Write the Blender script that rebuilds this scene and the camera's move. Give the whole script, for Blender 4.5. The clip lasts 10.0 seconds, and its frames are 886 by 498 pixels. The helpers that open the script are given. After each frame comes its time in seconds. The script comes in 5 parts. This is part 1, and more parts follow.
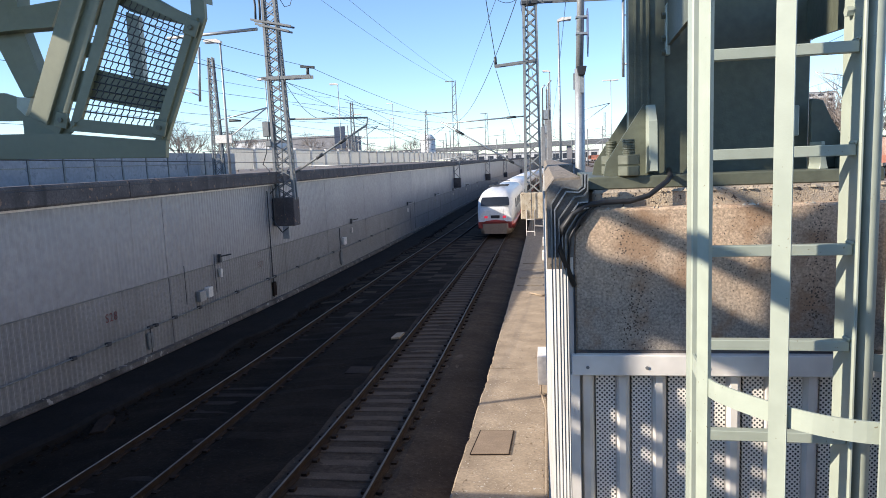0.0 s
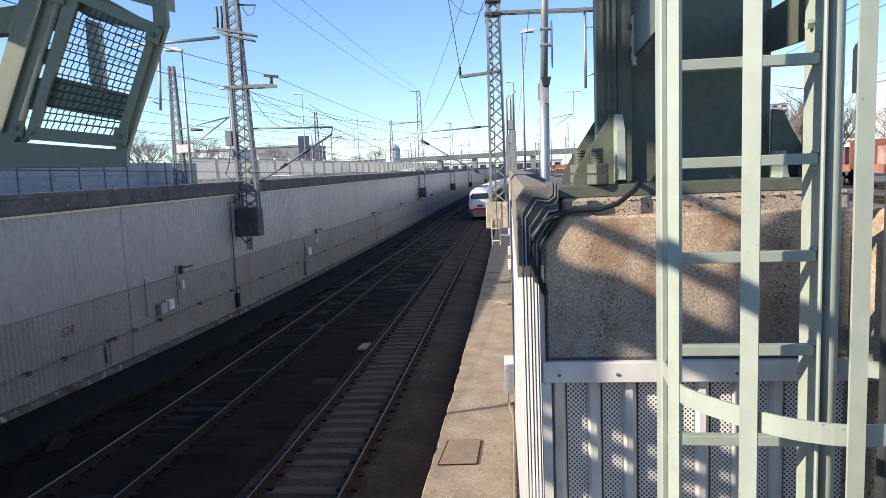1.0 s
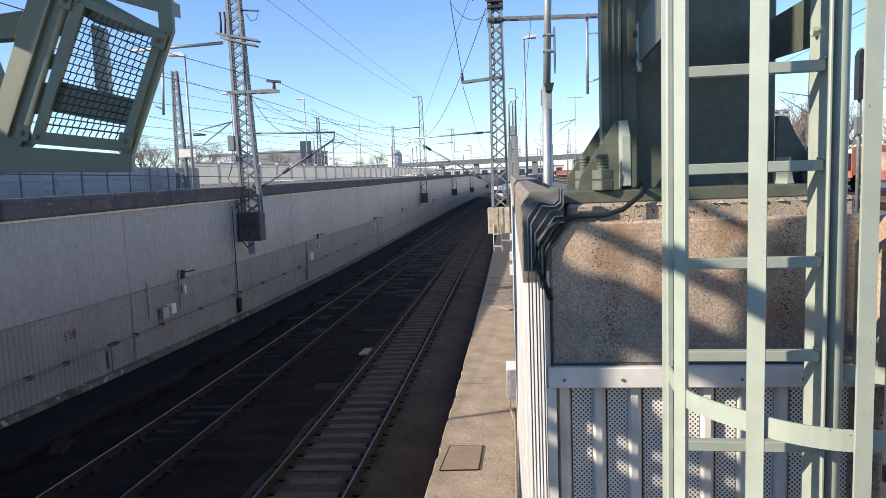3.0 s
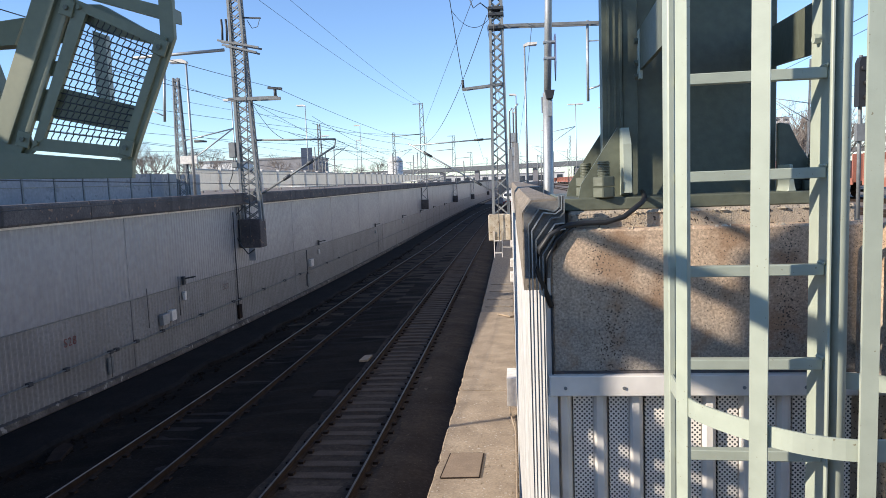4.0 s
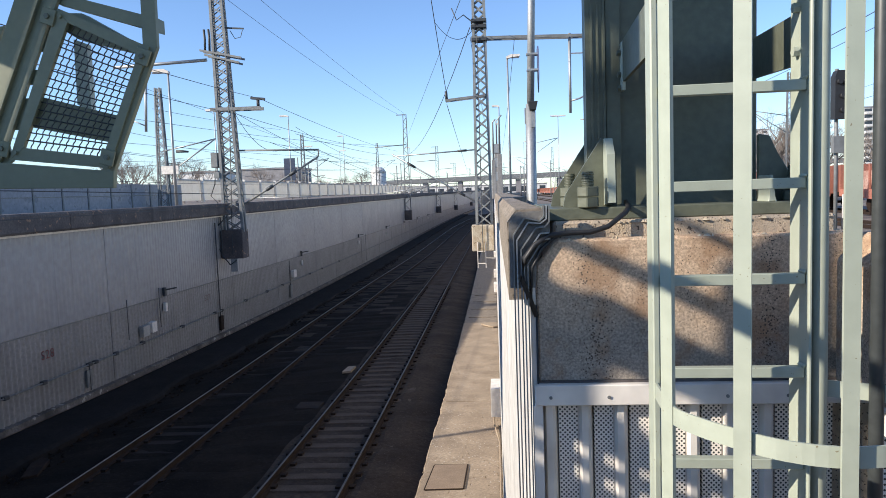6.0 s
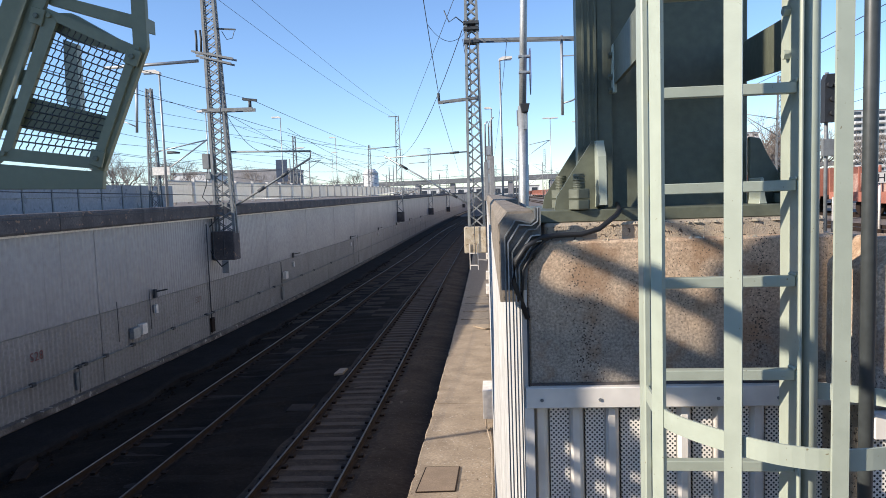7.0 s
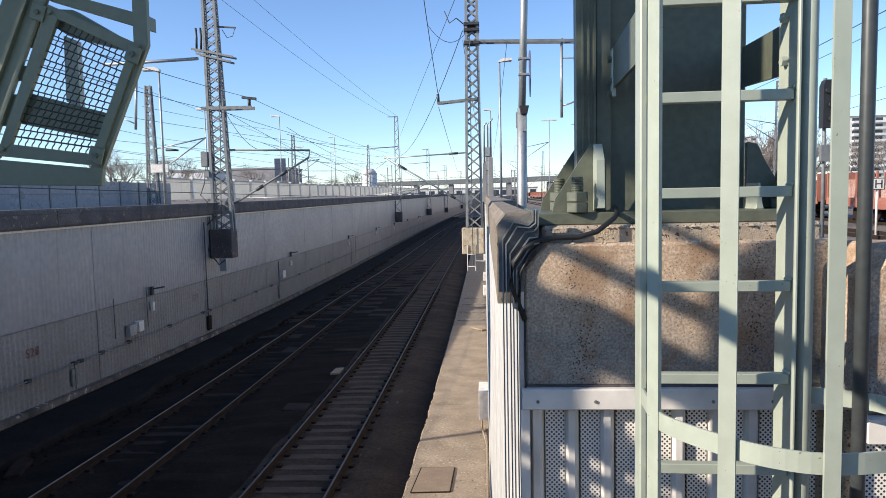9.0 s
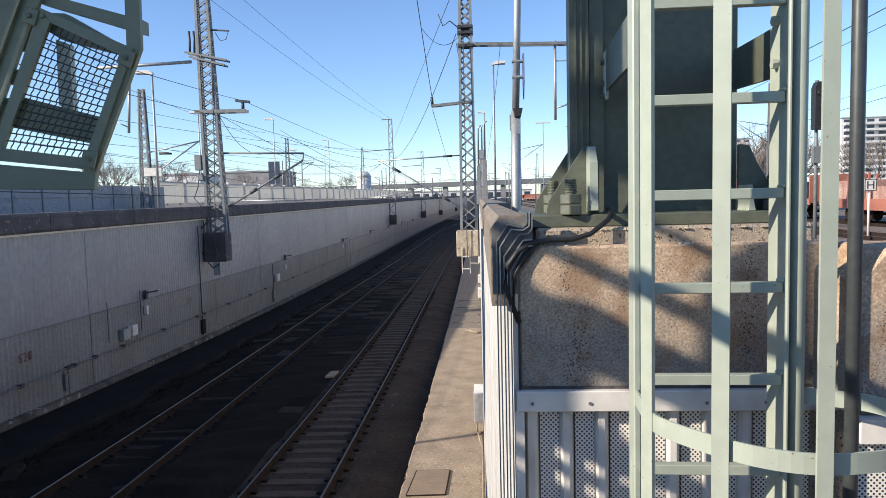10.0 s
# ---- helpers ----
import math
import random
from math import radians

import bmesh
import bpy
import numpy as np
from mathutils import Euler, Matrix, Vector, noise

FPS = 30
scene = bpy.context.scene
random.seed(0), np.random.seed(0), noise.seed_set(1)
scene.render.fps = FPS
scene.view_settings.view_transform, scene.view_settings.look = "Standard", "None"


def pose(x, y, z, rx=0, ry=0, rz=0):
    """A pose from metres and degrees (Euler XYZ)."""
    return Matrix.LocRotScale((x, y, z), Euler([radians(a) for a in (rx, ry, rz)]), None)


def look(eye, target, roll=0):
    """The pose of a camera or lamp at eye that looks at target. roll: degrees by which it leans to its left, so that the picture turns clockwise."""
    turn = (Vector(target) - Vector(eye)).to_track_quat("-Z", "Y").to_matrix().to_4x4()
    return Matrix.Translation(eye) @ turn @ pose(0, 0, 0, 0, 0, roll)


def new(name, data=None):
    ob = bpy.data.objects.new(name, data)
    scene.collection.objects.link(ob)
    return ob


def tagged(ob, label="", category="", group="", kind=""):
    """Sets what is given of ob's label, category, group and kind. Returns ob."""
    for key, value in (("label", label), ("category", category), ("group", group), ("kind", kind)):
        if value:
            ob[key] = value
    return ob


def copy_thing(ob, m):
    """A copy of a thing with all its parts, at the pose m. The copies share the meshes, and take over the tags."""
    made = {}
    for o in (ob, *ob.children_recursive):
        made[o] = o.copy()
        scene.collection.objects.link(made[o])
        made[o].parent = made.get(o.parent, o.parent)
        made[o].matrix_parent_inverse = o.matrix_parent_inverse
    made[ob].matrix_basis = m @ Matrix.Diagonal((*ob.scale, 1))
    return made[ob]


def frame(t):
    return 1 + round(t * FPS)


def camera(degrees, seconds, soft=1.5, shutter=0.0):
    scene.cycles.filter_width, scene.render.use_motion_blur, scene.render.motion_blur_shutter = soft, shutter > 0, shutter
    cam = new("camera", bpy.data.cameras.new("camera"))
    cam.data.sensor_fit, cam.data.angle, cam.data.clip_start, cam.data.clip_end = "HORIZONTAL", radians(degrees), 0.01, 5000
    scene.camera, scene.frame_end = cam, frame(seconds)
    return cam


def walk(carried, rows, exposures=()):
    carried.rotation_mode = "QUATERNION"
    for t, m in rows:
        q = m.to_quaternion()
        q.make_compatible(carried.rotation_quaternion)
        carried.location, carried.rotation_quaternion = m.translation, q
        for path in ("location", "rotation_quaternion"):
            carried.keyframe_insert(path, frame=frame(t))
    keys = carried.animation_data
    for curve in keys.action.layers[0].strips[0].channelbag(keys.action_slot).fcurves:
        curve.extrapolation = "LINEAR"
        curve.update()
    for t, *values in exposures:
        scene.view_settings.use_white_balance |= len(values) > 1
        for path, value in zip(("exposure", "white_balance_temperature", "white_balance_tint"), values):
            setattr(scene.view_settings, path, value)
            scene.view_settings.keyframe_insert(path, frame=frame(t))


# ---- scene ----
cam = camera(66.0, 10.0, soft=0.85)
PATH = [
    (0, (0.038, 0.006, 5.243), (-0.272, 1.966, 4.993), -2.3),
    (0.5, (0.035, 0.01, 5.238), (-0.206, 1.978, 4.977), -2.3),
    (1, (0.017, 0.013, 5.24), (-0.192, 1.99, 5.014), -2.3),
    (1.5, (0.008, 0.018, 5.238), (-0.187, 1.995, 5.012), -2.5),
    (2, (0.008, 0.003, 5.239), (-0.183, 1.981, 5.015), -2.5),
    (2.5, (0.005, 0.0, 5.24), (-0.204, 1.976, 5.019), -2.2),
    (4, (0.002, 0.011, 5.242), (-0.212, 1.991, 5.051), -2.1),
    (4.5, (0.002, 0.001, 5.241), (-0.2, 1.981, 5.044), -2.0),
    (5, (-0.003, 0.002, 5.239), (-0.194, 1.983, 5.047), -2.1),
    (5.5, (-0.006, 0.004, 5.239), (-0.184, 1.989, 5.067), -2.1),
    (7, (-0.001, 0.018, 5.239), (-0.143, 2.007, 5.082), -1.9),
    (7.5, (-0.005, 0.016, 5.239), (-0.138, 2.006, 5.085), -1.9),
    (8, (-0.006, 0.016, 5.239), (-0.131, 2.007, 5.09), -1.8),
    (8.5, (-0.005, 0.01, 5.24), (-0.126, 2.001, 5.092), -1.6),
    (9, (-0.002, 0.007, 5.241), (-0.137, 1.996, 5.086), -1.2),
    (9.5, (-0.001, 0.006, 5.239), (-0.129, 1.996, 5.085), -1.2),
    (10, (0.0, 0.004, 5.242), (-0.119, 1.995, 5.094), -1.4),
]
walk(cam, [(t, look(eye, target, roll)) for t, eye, target, roll in PATH], [(0, 0.79), (1, 0.71), (2, 0.66), (5, 0.62), (10, 0.55)])

# ---- light ----
SUN = Vector((-1.75, -0.80, 0.885)).normalized()
world = bpy.data.worlds.new("sky")
scene.world = world
world.use_nodes = True
sky = world.node_tree.nodes.new("ShaderNodeTexSky")
sky.sky_type, sky.sun_disc = "NISHITA", False
sky.sun_elevation, sky.sun_rotation = math.asin(SUN.z), math.atan2(SUN.x, SUN.y)
sky.altitude, sky.air_density, sky.dust_density, sky.ozone_density = 600, 1.0, 0.0, 1.5
world.node_tree.nodes["Background"].inputs["Strength"].default_value = 0.118
gain = world.node_tree.nodes.new("ShaderNodeMix")
gain.data_type, gain.blend_type = "RGBA", "MULTIPLY"
gain.inputs[0].default_value, gain.inputs[7].default_value = 1.0, (0.86, 1.0, 1.24, 1.0)
world.node_tree.links.new(sky.outputs["Color"], gain.inputs[6])
world.node_tree.links.new(gain.outputs[2], world.node_tree.nodes["Background"].inputs["Color"])
lamp = bpy.data.lights.new("sun", "SUN")
lamp.energy, lamp.angle, lamp.color = 5.0, radians(0.5), (1.0, 0.90, 0.77)
sun = new("sun", lamp)
sun.matrix_world = look(SUN * 100, (0, 0, 0))


# ---- materials ----
def material(name, color, color2=None, scale=3.0, rough=0.7, metal=0.0, bump=0.0, bump_scale=60.0, streak=0.0, spots=None, spot_scale=40.0, spot_amount=0.35, spec=0.5, fine=0.7):
    """Colour mottled at a coarse and a fine scale, with optional upright streaks, dark or rusty spots and relief."""
    m = bpy.data.materials.new(name)
    m.use_nodes = True
    t = m.node_tree
    b = t.nodes["Principled BSDF"]
    b.inputs["Metallic"].default_value = metal
    b.inputs["Specular IOR Level"].default_value = spec
    coord = t.nodes.new("ShaderNodeTexCoord").outputs["Object"]

    def tex(scale, detail=6.0, stretch=None):
        n = t.nodes.new("ShaderNodeTexNoise")
        n.inputs["Scale"].default_value, n.inputs["Detail"].default_value = scale, detail
        if stretch:
            mp = t.nodes.new("ShaderNodeMapping")
            mp.inputs["Scale"].default_value = stretch
            t.links.new(coord, mp.inputs["Vector"])
            t.links.new(mp.outputs["Vector"], n.inputs["Vector"])
        else:
            t.links.new(coord, n.inputs["Vector"])
        return n.outputs["Fac"]

    def ramp(fac, lo, hi):
        n = t.nodes.new("ShaderNodeMapRange")
        n.inputs["From Min"].default_value, n.inputs["From Max"].default_value = lo, hi
        t.links.new(fac, n.inputs["Value"])
        return n.outputs["Result"]

    def mix(fac, a, c):
        n = t.nodes.new("ShaderNodeMix")
        n.data_type = "RGBA"
        for sock, v in ((n.inputs[6], a), (n.inputs[7], c)):
            if isinstance(v, tuple):
                sock.default_value = (*v, 1)
            else:
                t.links.new(v, sock)
        t.links.new(fac, n.inputs[0])
        return n.outputs[2]

    color2 = color2 or tuple(c * 0.72 for c in color)
    out = mix(ramp(tex(scale), 0.35, 0.68), color, color2)
    out = mix(ramp(tex(scale * 14, 3), 0.3, 0.9), out, tuple(c * fine for c in color2))
    if streak:
        st = ramp(tex(2.5, 5, (1.0, 1.0, 0.06)), 0.72 - streak * 0.3, 0.8)
        out = mix(st, out, tuple(c * 0.45 for c in color2))
    if spots:
        out = mix(ramp(tex(spot_scale, 2), 0.74 - spot_amount * 0.3, 0.78 - spot_amount * 0.3), out, spots)
    t.links.new(out, b.inputs["Base Color"])
    rn = t.nodes.new("ShaderNodeMapRange")
    rn.inputs["To Min"].default_value, rn.inputs["To Max"].default_value = max(0.05, rough - 0.12), min(1.0, rough + 0.12)
    t.links.new(tex(scale * 3), rn.inputs["Value"])
    t.links.new(rn.outputs["Result"], b.inputs["Roughness"])
    if bump:
        bn = t.nodes.new("ShaderNodeBump")
        bn.inputs["Strength"].default_value, bn.inputs["Distance"].default_value = bump, 0.01
        t.links.new(tex(bump_scale, 8), bn.inputs["Height"])
        t.links.new(bn.outputs["Normal"], b.inputs["Normal"])
    return m


GREEN = material("pale_green_paint", (0.39, 0.425, 0.345), (0.36, 0.392, 0.318), 1.2, 0.42, bump=0.04, bump_scale=150, spots=(0.20, 0.18, 0.12), spot_scale=110, spot_amount=0.06, fine=0.86)
SHADEGREEN = material("shaded_green_paint", (0.138, 0.148, 0.105), (0.112, 0.121, 0.086), 2.0, 0.5, bump=0.15, bump_scale=50, streak=0.25)
CONCRETE = material("exposed_concrete", (0.52, 0.40, 0.275), (0.36, 0.315, 0.26), 2.6, 0.9, bump=0.5, bump_scale=170, spots=(0.085, 0.065, 0.05), spot_scale=95, spot_amount=0.43, streak=0.38)
COPING = material("mossy_concrete", (0.33, 0.275, 0.215), (0.20, 0.165, 0.13), 6.0, 0.95, bump=0.25, bump_scale=90, spots=(0.09, 0.075, 0.05), spot_scale=60, spot_amount=0.5)
SLAB = material("walkway_concrete", (0.43, 0.335, 0.235), (0.27, 0.205, 0.14), 1.6, 0.9, bump=0.6, bump_scale=60, spots=(0.52, 0.48, 0.42), spot_scale=22, spot_amount=0.25)
CAP = material("sooty_concrete", (0.15, 0.13, 0.12), (0.07, 0.06, 0.06), 1.2, 0.95, bump=0.8, bump_scale=30, streak=0.5, spots=(0.25, 0.16, 0.11), spot_scale=6, spot_amount=0.3)
BALLAST = material("sooty_shaded_ballast", (0.028, 0.020, 0.0145), (0.011, 0.0085, 0.0068), 0.7, 1.0, spec=0.08, bump=1.0, bump_scale=22, spots=(0.04, 0.033, 0.027), spot_scale=24, spot_amount=0.3)
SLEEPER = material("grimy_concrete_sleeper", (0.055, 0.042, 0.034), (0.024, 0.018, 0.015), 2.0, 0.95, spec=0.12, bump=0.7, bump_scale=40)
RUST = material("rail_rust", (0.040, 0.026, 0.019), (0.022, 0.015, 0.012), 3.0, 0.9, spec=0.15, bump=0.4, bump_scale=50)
STEEL = material("polished_rail", (0.27, 0.26, 0.25), None, 3.0, 0.35, 1.0)
RAILTOP = material("dull_rail_head", (0.13, 0.115, 0.10), None, 3.0, 0.55, 0.1, spec=0.3)
PATH_DARK = material("sooty_shaded_asphalt", (0.024, 0.021, 0.0195), (0.015, 0.0133, 0.0125), 0.8, 0.95, spec=0.1, bump=0.4, bump_scale=60)
WHITE = material("white_sheet", (0.82, 0.765, 0.69), (0.75, 0.695, 0.625), 0.6, 0.5, bump=0.05, bump_scale=20, streak=0.12)
WHITE2 = material("weathered_darkened_sheet", (0.305, 0.295, 0.285), (0.235, 0.225, 0.215), 0.8, 0.40, bump=0.1, bump_scale=20, streak=0.30)
GALV = material("galvanised_steel", (0.46, 0.47, 0.47), (0.36, 0.37, 0.37), 4.0, 0.5, 0.55, bump=0.1)
MASTGREY = material("weathered_mast_steel", (0.27, 0.28, 0.28), (0.18, 0.185, 0.185), 4.0, 0.65, 0.3, bump=0.2)
BLACK = material("black_rubber", (0.025, 0.025, 0.027), None, 4.0, 0.55)
WIRE = material("dark_wire", (0.09, 0.095, 0.10), None, 4.0, 0.6, 0.5)
GROUND = material("yard_gravel", (0.24, 0.20, 0.17), (0.15, 0.125, 0.105), 0.35, 1.0, bump=0.8, bump_scale=12, spots=(0.33, 0.29, 0.25), spot_scale=9, spot_amount=0.3)
REDBROWN = material("red_oxide_paint", (0.44, 0.17, 0.11), (0.31, 0.11, 0.075), 1.0, 0.7, bump=0.2, streak=0.3)
BARK = material("grey_bark", (0.30, 0.255, 0.22), (0.22, 0.185, 0.16), 3.0, 0.95)


# ---- mesh helpers ----
def box(bm, x0, x1, y0, y1, z0, z1):
    v = [bm.verts.new((x, y, z)) for x in (x0, x1) for y in (y0, y1) for z in (z0, z1)]
    for f in ((0, 1, 3, 2), (4, 6, 7, 5), (0, 4, 5, 1), (2, 3, 7, 6), (0, 2, 6, 4), (1, 5, 7, 3)):
        bm.faces.new([v[i] for i in f])
    return v


def frame_of(p, q, up=(0, 0, 1)):
    d = (Vector(q) - Vector(p)).normalized()
    u = Vector(up)
    if abs(d.dot(u)) > 0.98:
        u = Vector((0, 1, 0))
    s = d.cross(u).normalized()
    return s, s.cross(d).normalized()


def bar(bm, p, q, w, h, up=(0, 0, 1)):
    """A square-edged bar from p to q, w wide and h along up."""
    s, u = frame_of(p, q, up)
    ring = [[bm.verts.new(Vector(c) + s * a * w / 2 + u * b * h / 2) for a, b in ((-1, -1), (1, -1), (1, 1), (-1, 1))] for c in (p, q)]
    for i in range(4):
        j = (i + 1) % 4
        bm.faces.new((ring[0][i], ring[0][j], ring[1][j], ring[1][i]))
    bm.faces.new(ring[0][::-1])
    bm.faces.new(ring[1])


def tube(bm, points, r, n=8, r1=None):
    """A round tube along points, tapering from r to r1."""
    rings, last = [], None
    points = [Vector(p) for p in points]
    for i, p in enumerate(points):
        a, b = points[max(i - 1, 0)], points[min(i + 1, len(points) - 1)]
        s, u = frame_of(a, b)
        k = r if r1 is None else r + (r1 - r) * i / (len(points) - 1)
        rings.append([bm.verts.new(p + (s * math.cos(2 * math.pi * j / n) + u * math.sin(2 * math.pi * j / n)) * k) for j in range(n)])
    for a, b in zip(rings, rings[1:]):
        for j in range(n):
            f = bm.faces.new((a[j], a[(j + 1) % n], b[(j + 1) % n], b[j]))
            f.smooth = n > 5
    bm.faces.new(rings[0][::-1])
    bm.faces.new(rings[-1])


def prism(bm, outline, a, b, to):
    """An outline of (u, v) drawn out from a to b; to(u, v, w) gives the place."""
    r0 = [bm.verts.new(to(u, v, a)) for u, v in outline]
    r1 = [bm.verts.new(to(u, v, b)) for u, v in outline]
    n = len(outline)
    for i in range(n):
        bm.faces.new((r0[i], r0[(i + 1) % n], r1[(i + 1) % n], r1[i]))
    bm.faces.new(r0[::-1])
    bm.faces.new(r1)


XZ = lambda u, v, w: (u, w, v)
YZ = lambda u, v, w: (w, u, v)


def sweep(bm, outline, path, closed=True):
    """An outline of (across, up) swept along rows of (x, y, z), each cut lying in the plane of x and z."""
    rings = [[bm.verts.new((x + u, y, z + v)) for u, v in outline] for x, y, z in path]
    n = len(outline)
    for a, b in zip(rings, rings[1:]):
        for i in range(n if closed else n - 1):
            bm.faces.new((a[i], a[(i + 1) % n], b[(i + 1) % n], b[i]))
    if closed:
        bm.faces.new(rings[0][::-1])
        bm.faces.new(rings[-1])


def finish(bm, bevel=0.0):
    if bevel:
        bmesh.ops.bevel(bm, geom=bm.edges[:], offset=bevel, segments=1, affect="EDGES", clamp_overlap=True)
    bmesh.ops.recalc_face_normals(bm, faces=bm.faces[:])
    return bm


def part(name, bm, mat, parent=None, label="", bevel=0.0):
    finish(bm, bevel)
    me = bpy.data.meshes.new(name)
    bm.to_mesh(me)
    bm.free()
    me.materials.append(mat)
    ob = new(name, me)
    if parent:
        ob.parent = parent
    if label:
        ob["label"] = label
    return ob


def share(name, data, parent, m):
    ob = new(name, data)
    ob.parent, ob.matrix_basis = parent, m
    return ob


def thing(name, label, category, group="", kind="", at=(0, 0, 0)):
    ob = new(name)
    ob.location = at
    return tagged(ob, label, category, group, kind)


# ---- the cutting: levels and lines in plan ----
def rail_z(y):
    return -0.9 + 1.69 * math.exp(-y / 18) if y > 0 else 0.79 - 0.094 * y


def track_x(y):
    x = -3.45 - 0.027 * y + 0.00024 * y * y if y < 56 else -4.21 + 0.00006 * (y - 56) ** 2
    return x + 0.0006 * max(0, min(y, 200) - 110) ** 2 + 0.05 * max(0, y - 200)


def left_track_x(y):
    if y > 75:
        return track_x(y) - 3.64
    k = min(max((y - 40) / 35, 0.0), 1.0)
    return -8.3 + 0.0009 * min(y - 40, 0) ** 2 + 0.47 * k * k * (3 - 2 * k)


def wall_x(y):
    return -12.0 + (0.00012 * (y - 90) ** 2 if y > 90 else 0)


def wall_top(y):
    return 4.58 + 0.0038 * (y - 15)


YARD_Z = 3.2
STEPS = [-12, -6, 0, 3, 6, 9, 12, 15, 18, 21, 25, 30, 35, 40, 46, 52, 60, 70, 80, 90, 100, 115, 130, 150, 170, 190, 215, 240, 270, 300, 340]
WALLSHEET = material("dusty_shaded_sheet", (0.34, 0.333, 0.33), (0.275, 0.27, 0.272), 0.35, 0.36, bump=0.05, bump_scale=20, streak=0.15)
FRAMEGREEN = material("shaded_bridge_green", (0.185, 0.198, 0.128), (0.165, 0.178, 0.116), 1.2, 0.5, bump=0.05, bump_scale=60, streak=0.08, fine=0.9)


# weathered pier concrete: brown aggregate above, smooth grey below, round pits in clusters
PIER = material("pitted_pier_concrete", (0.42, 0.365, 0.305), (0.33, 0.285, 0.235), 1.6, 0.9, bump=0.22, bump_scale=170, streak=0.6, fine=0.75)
pt = PIER.node_tree
pb = pt.nodes["Principled BSDF"]
pc = pt.nodes.new("ShaderNodeTexCoord").outputs["Object"]


def pier_node(kind, **sockets):
    n = pt.nodes.new(kind)
    for k, v in sockets.items():
        sock = n.inputs[k.replace("_", " ")]
        if isinstance(v, (int, float)):
            sock.default_value = v
        else:
            pt.links.new(v, sock)
    return n


def pier_mix(fac, a, b, kind="MIX"):
    n = pt.nodes.new("ShaderNodeMix")
    n.data_type, n.blend_type = "RGBA", kind
    for i, v in ((0, fac), (6, a), (7, b)):
        if isinstance(v, (tuple, float)):
            n.inputs[i].default_value = v
        else:
            pt.links.new(v, n.inputs[i])
    return n.outputs[2]


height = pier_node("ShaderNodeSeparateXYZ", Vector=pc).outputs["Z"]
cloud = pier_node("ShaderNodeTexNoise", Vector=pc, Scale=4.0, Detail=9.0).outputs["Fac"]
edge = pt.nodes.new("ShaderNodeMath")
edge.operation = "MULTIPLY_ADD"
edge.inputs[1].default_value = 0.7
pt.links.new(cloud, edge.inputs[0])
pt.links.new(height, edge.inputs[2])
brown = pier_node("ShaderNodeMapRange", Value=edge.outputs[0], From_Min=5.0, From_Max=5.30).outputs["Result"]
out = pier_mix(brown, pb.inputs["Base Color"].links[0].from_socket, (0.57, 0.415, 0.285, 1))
grains = pier_node("ShaderNodeTexVoronoi", Vector=pc, Scale=260.0)
tone = pier_node("ShaderNodeSeparateColor", Color=grains.outputs["Color"]).outputs[0]
tone = pier_node("ShaderNodeMapRange", Value=tone, To_Min=0.80, To_Max=1.14).outputs["Result"]
grey = pier_node("ShaderNodeCombineColor", Red=tone, Green=tone, Blue=tone).outputs[0]
out = pier_mix(0.85, out, grey, "MULTIPLY")
tall = pt.nodes.new("ShaderNodeMapping")
tall.inputs["Scale"].default_value = (1.6, 1.0, 0.4)
pt.links.new(pc, tall.inputs["Vector"])
mottle = pier_node("ShaderNodeTexNoise", Vector=pc, Scale=110.0, Detail=9.0).outputs["Fac"]
mottle = pier_node("ShaderNodeMapRange", Value=mottle, From_Min=0.36, From_Max=0.64, To_Min=0.62, To_Max=1.15).outputs["Result"]
mottle = pier_node("ShaderNodeCombineColor", Red=mottle, Green=mottle, Blue=mottle).outputs[0]
out = pier_mix(0.9, out, mottle, "MULTIPLY")
cluster = pier_node("ShaderNodeTexNoise", Vector=tall.outputs["Vector"], Scale=5.0, Detail=5.0).outputs["Fac"]
size = pier_node("ShaderNodeMapRange", Value=cluster, From_Min=0.36, From_Max=0.66, To_Min=0.0, To_Max=0.36).outputs["Result"]
pits = pier_node("ShaderNodeTexVoronoi", Vector=pc, Scale=105.0).outputs["Distance"]
deep = pt.nodes.new("ShaderNodeMath")
deep.operation = "LESS_THAN"
pt.links.new(pits, deep.inputs[0])
pt.links.new(size, deep.inputs[1])
rust = pier_node("ShaderNodeTexNoise", Vector=pc, Scale=9.0, Detail=6.0).outputs["Fac"]
rust = pier_node("ShaderNodeMapRange", Value=rust, From_Min=0.52, From_Max=0.68, To_Max=0.65).outputs["Result"]
out = pier_mix(rust, out, (0.26, 0.145, 0.075, 1))
out = pier_mix(deep.outputs[0], out, (0.075, 0.058, 0.045, 1))
pt.links.new(out, pb.inputs["Base Color"])
DUSTY_HAZED = material("dusty_hazed_ballast", (0.085, 0.064, 0.048), (0.043, 0.033, 0.026), 0.7, 1.0, spec=0.08, bump=1.0, bump_scale=22, spots=(0.10, 0.075, 0.058), spot_scale=24, spot_amount=0.3)
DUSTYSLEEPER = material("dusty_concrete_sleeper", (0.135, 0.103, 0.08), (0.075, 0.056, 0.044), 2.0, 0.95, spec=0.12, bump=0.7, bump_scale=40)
RUBBER = material("weathered_rubber_seal", (0.21, 0.20, 0.185), (0.14, 0.132, 0.122), 5.0, 0.7, bump=0.2, bump_scale=80)
SUNSHEET = material("sunlit_wall_sheet", (0.60, 0.585, 0.56), (0.50, 0.485, 0.46), 0.6, 0.55, bump=0.05, bump_scale=20, streak=0.3)
POSTSHADE = material("shaded_post_green", (0.055, 0.062, 0.062), (0.045, 0.05, 0.05), 3.0, 0.45)
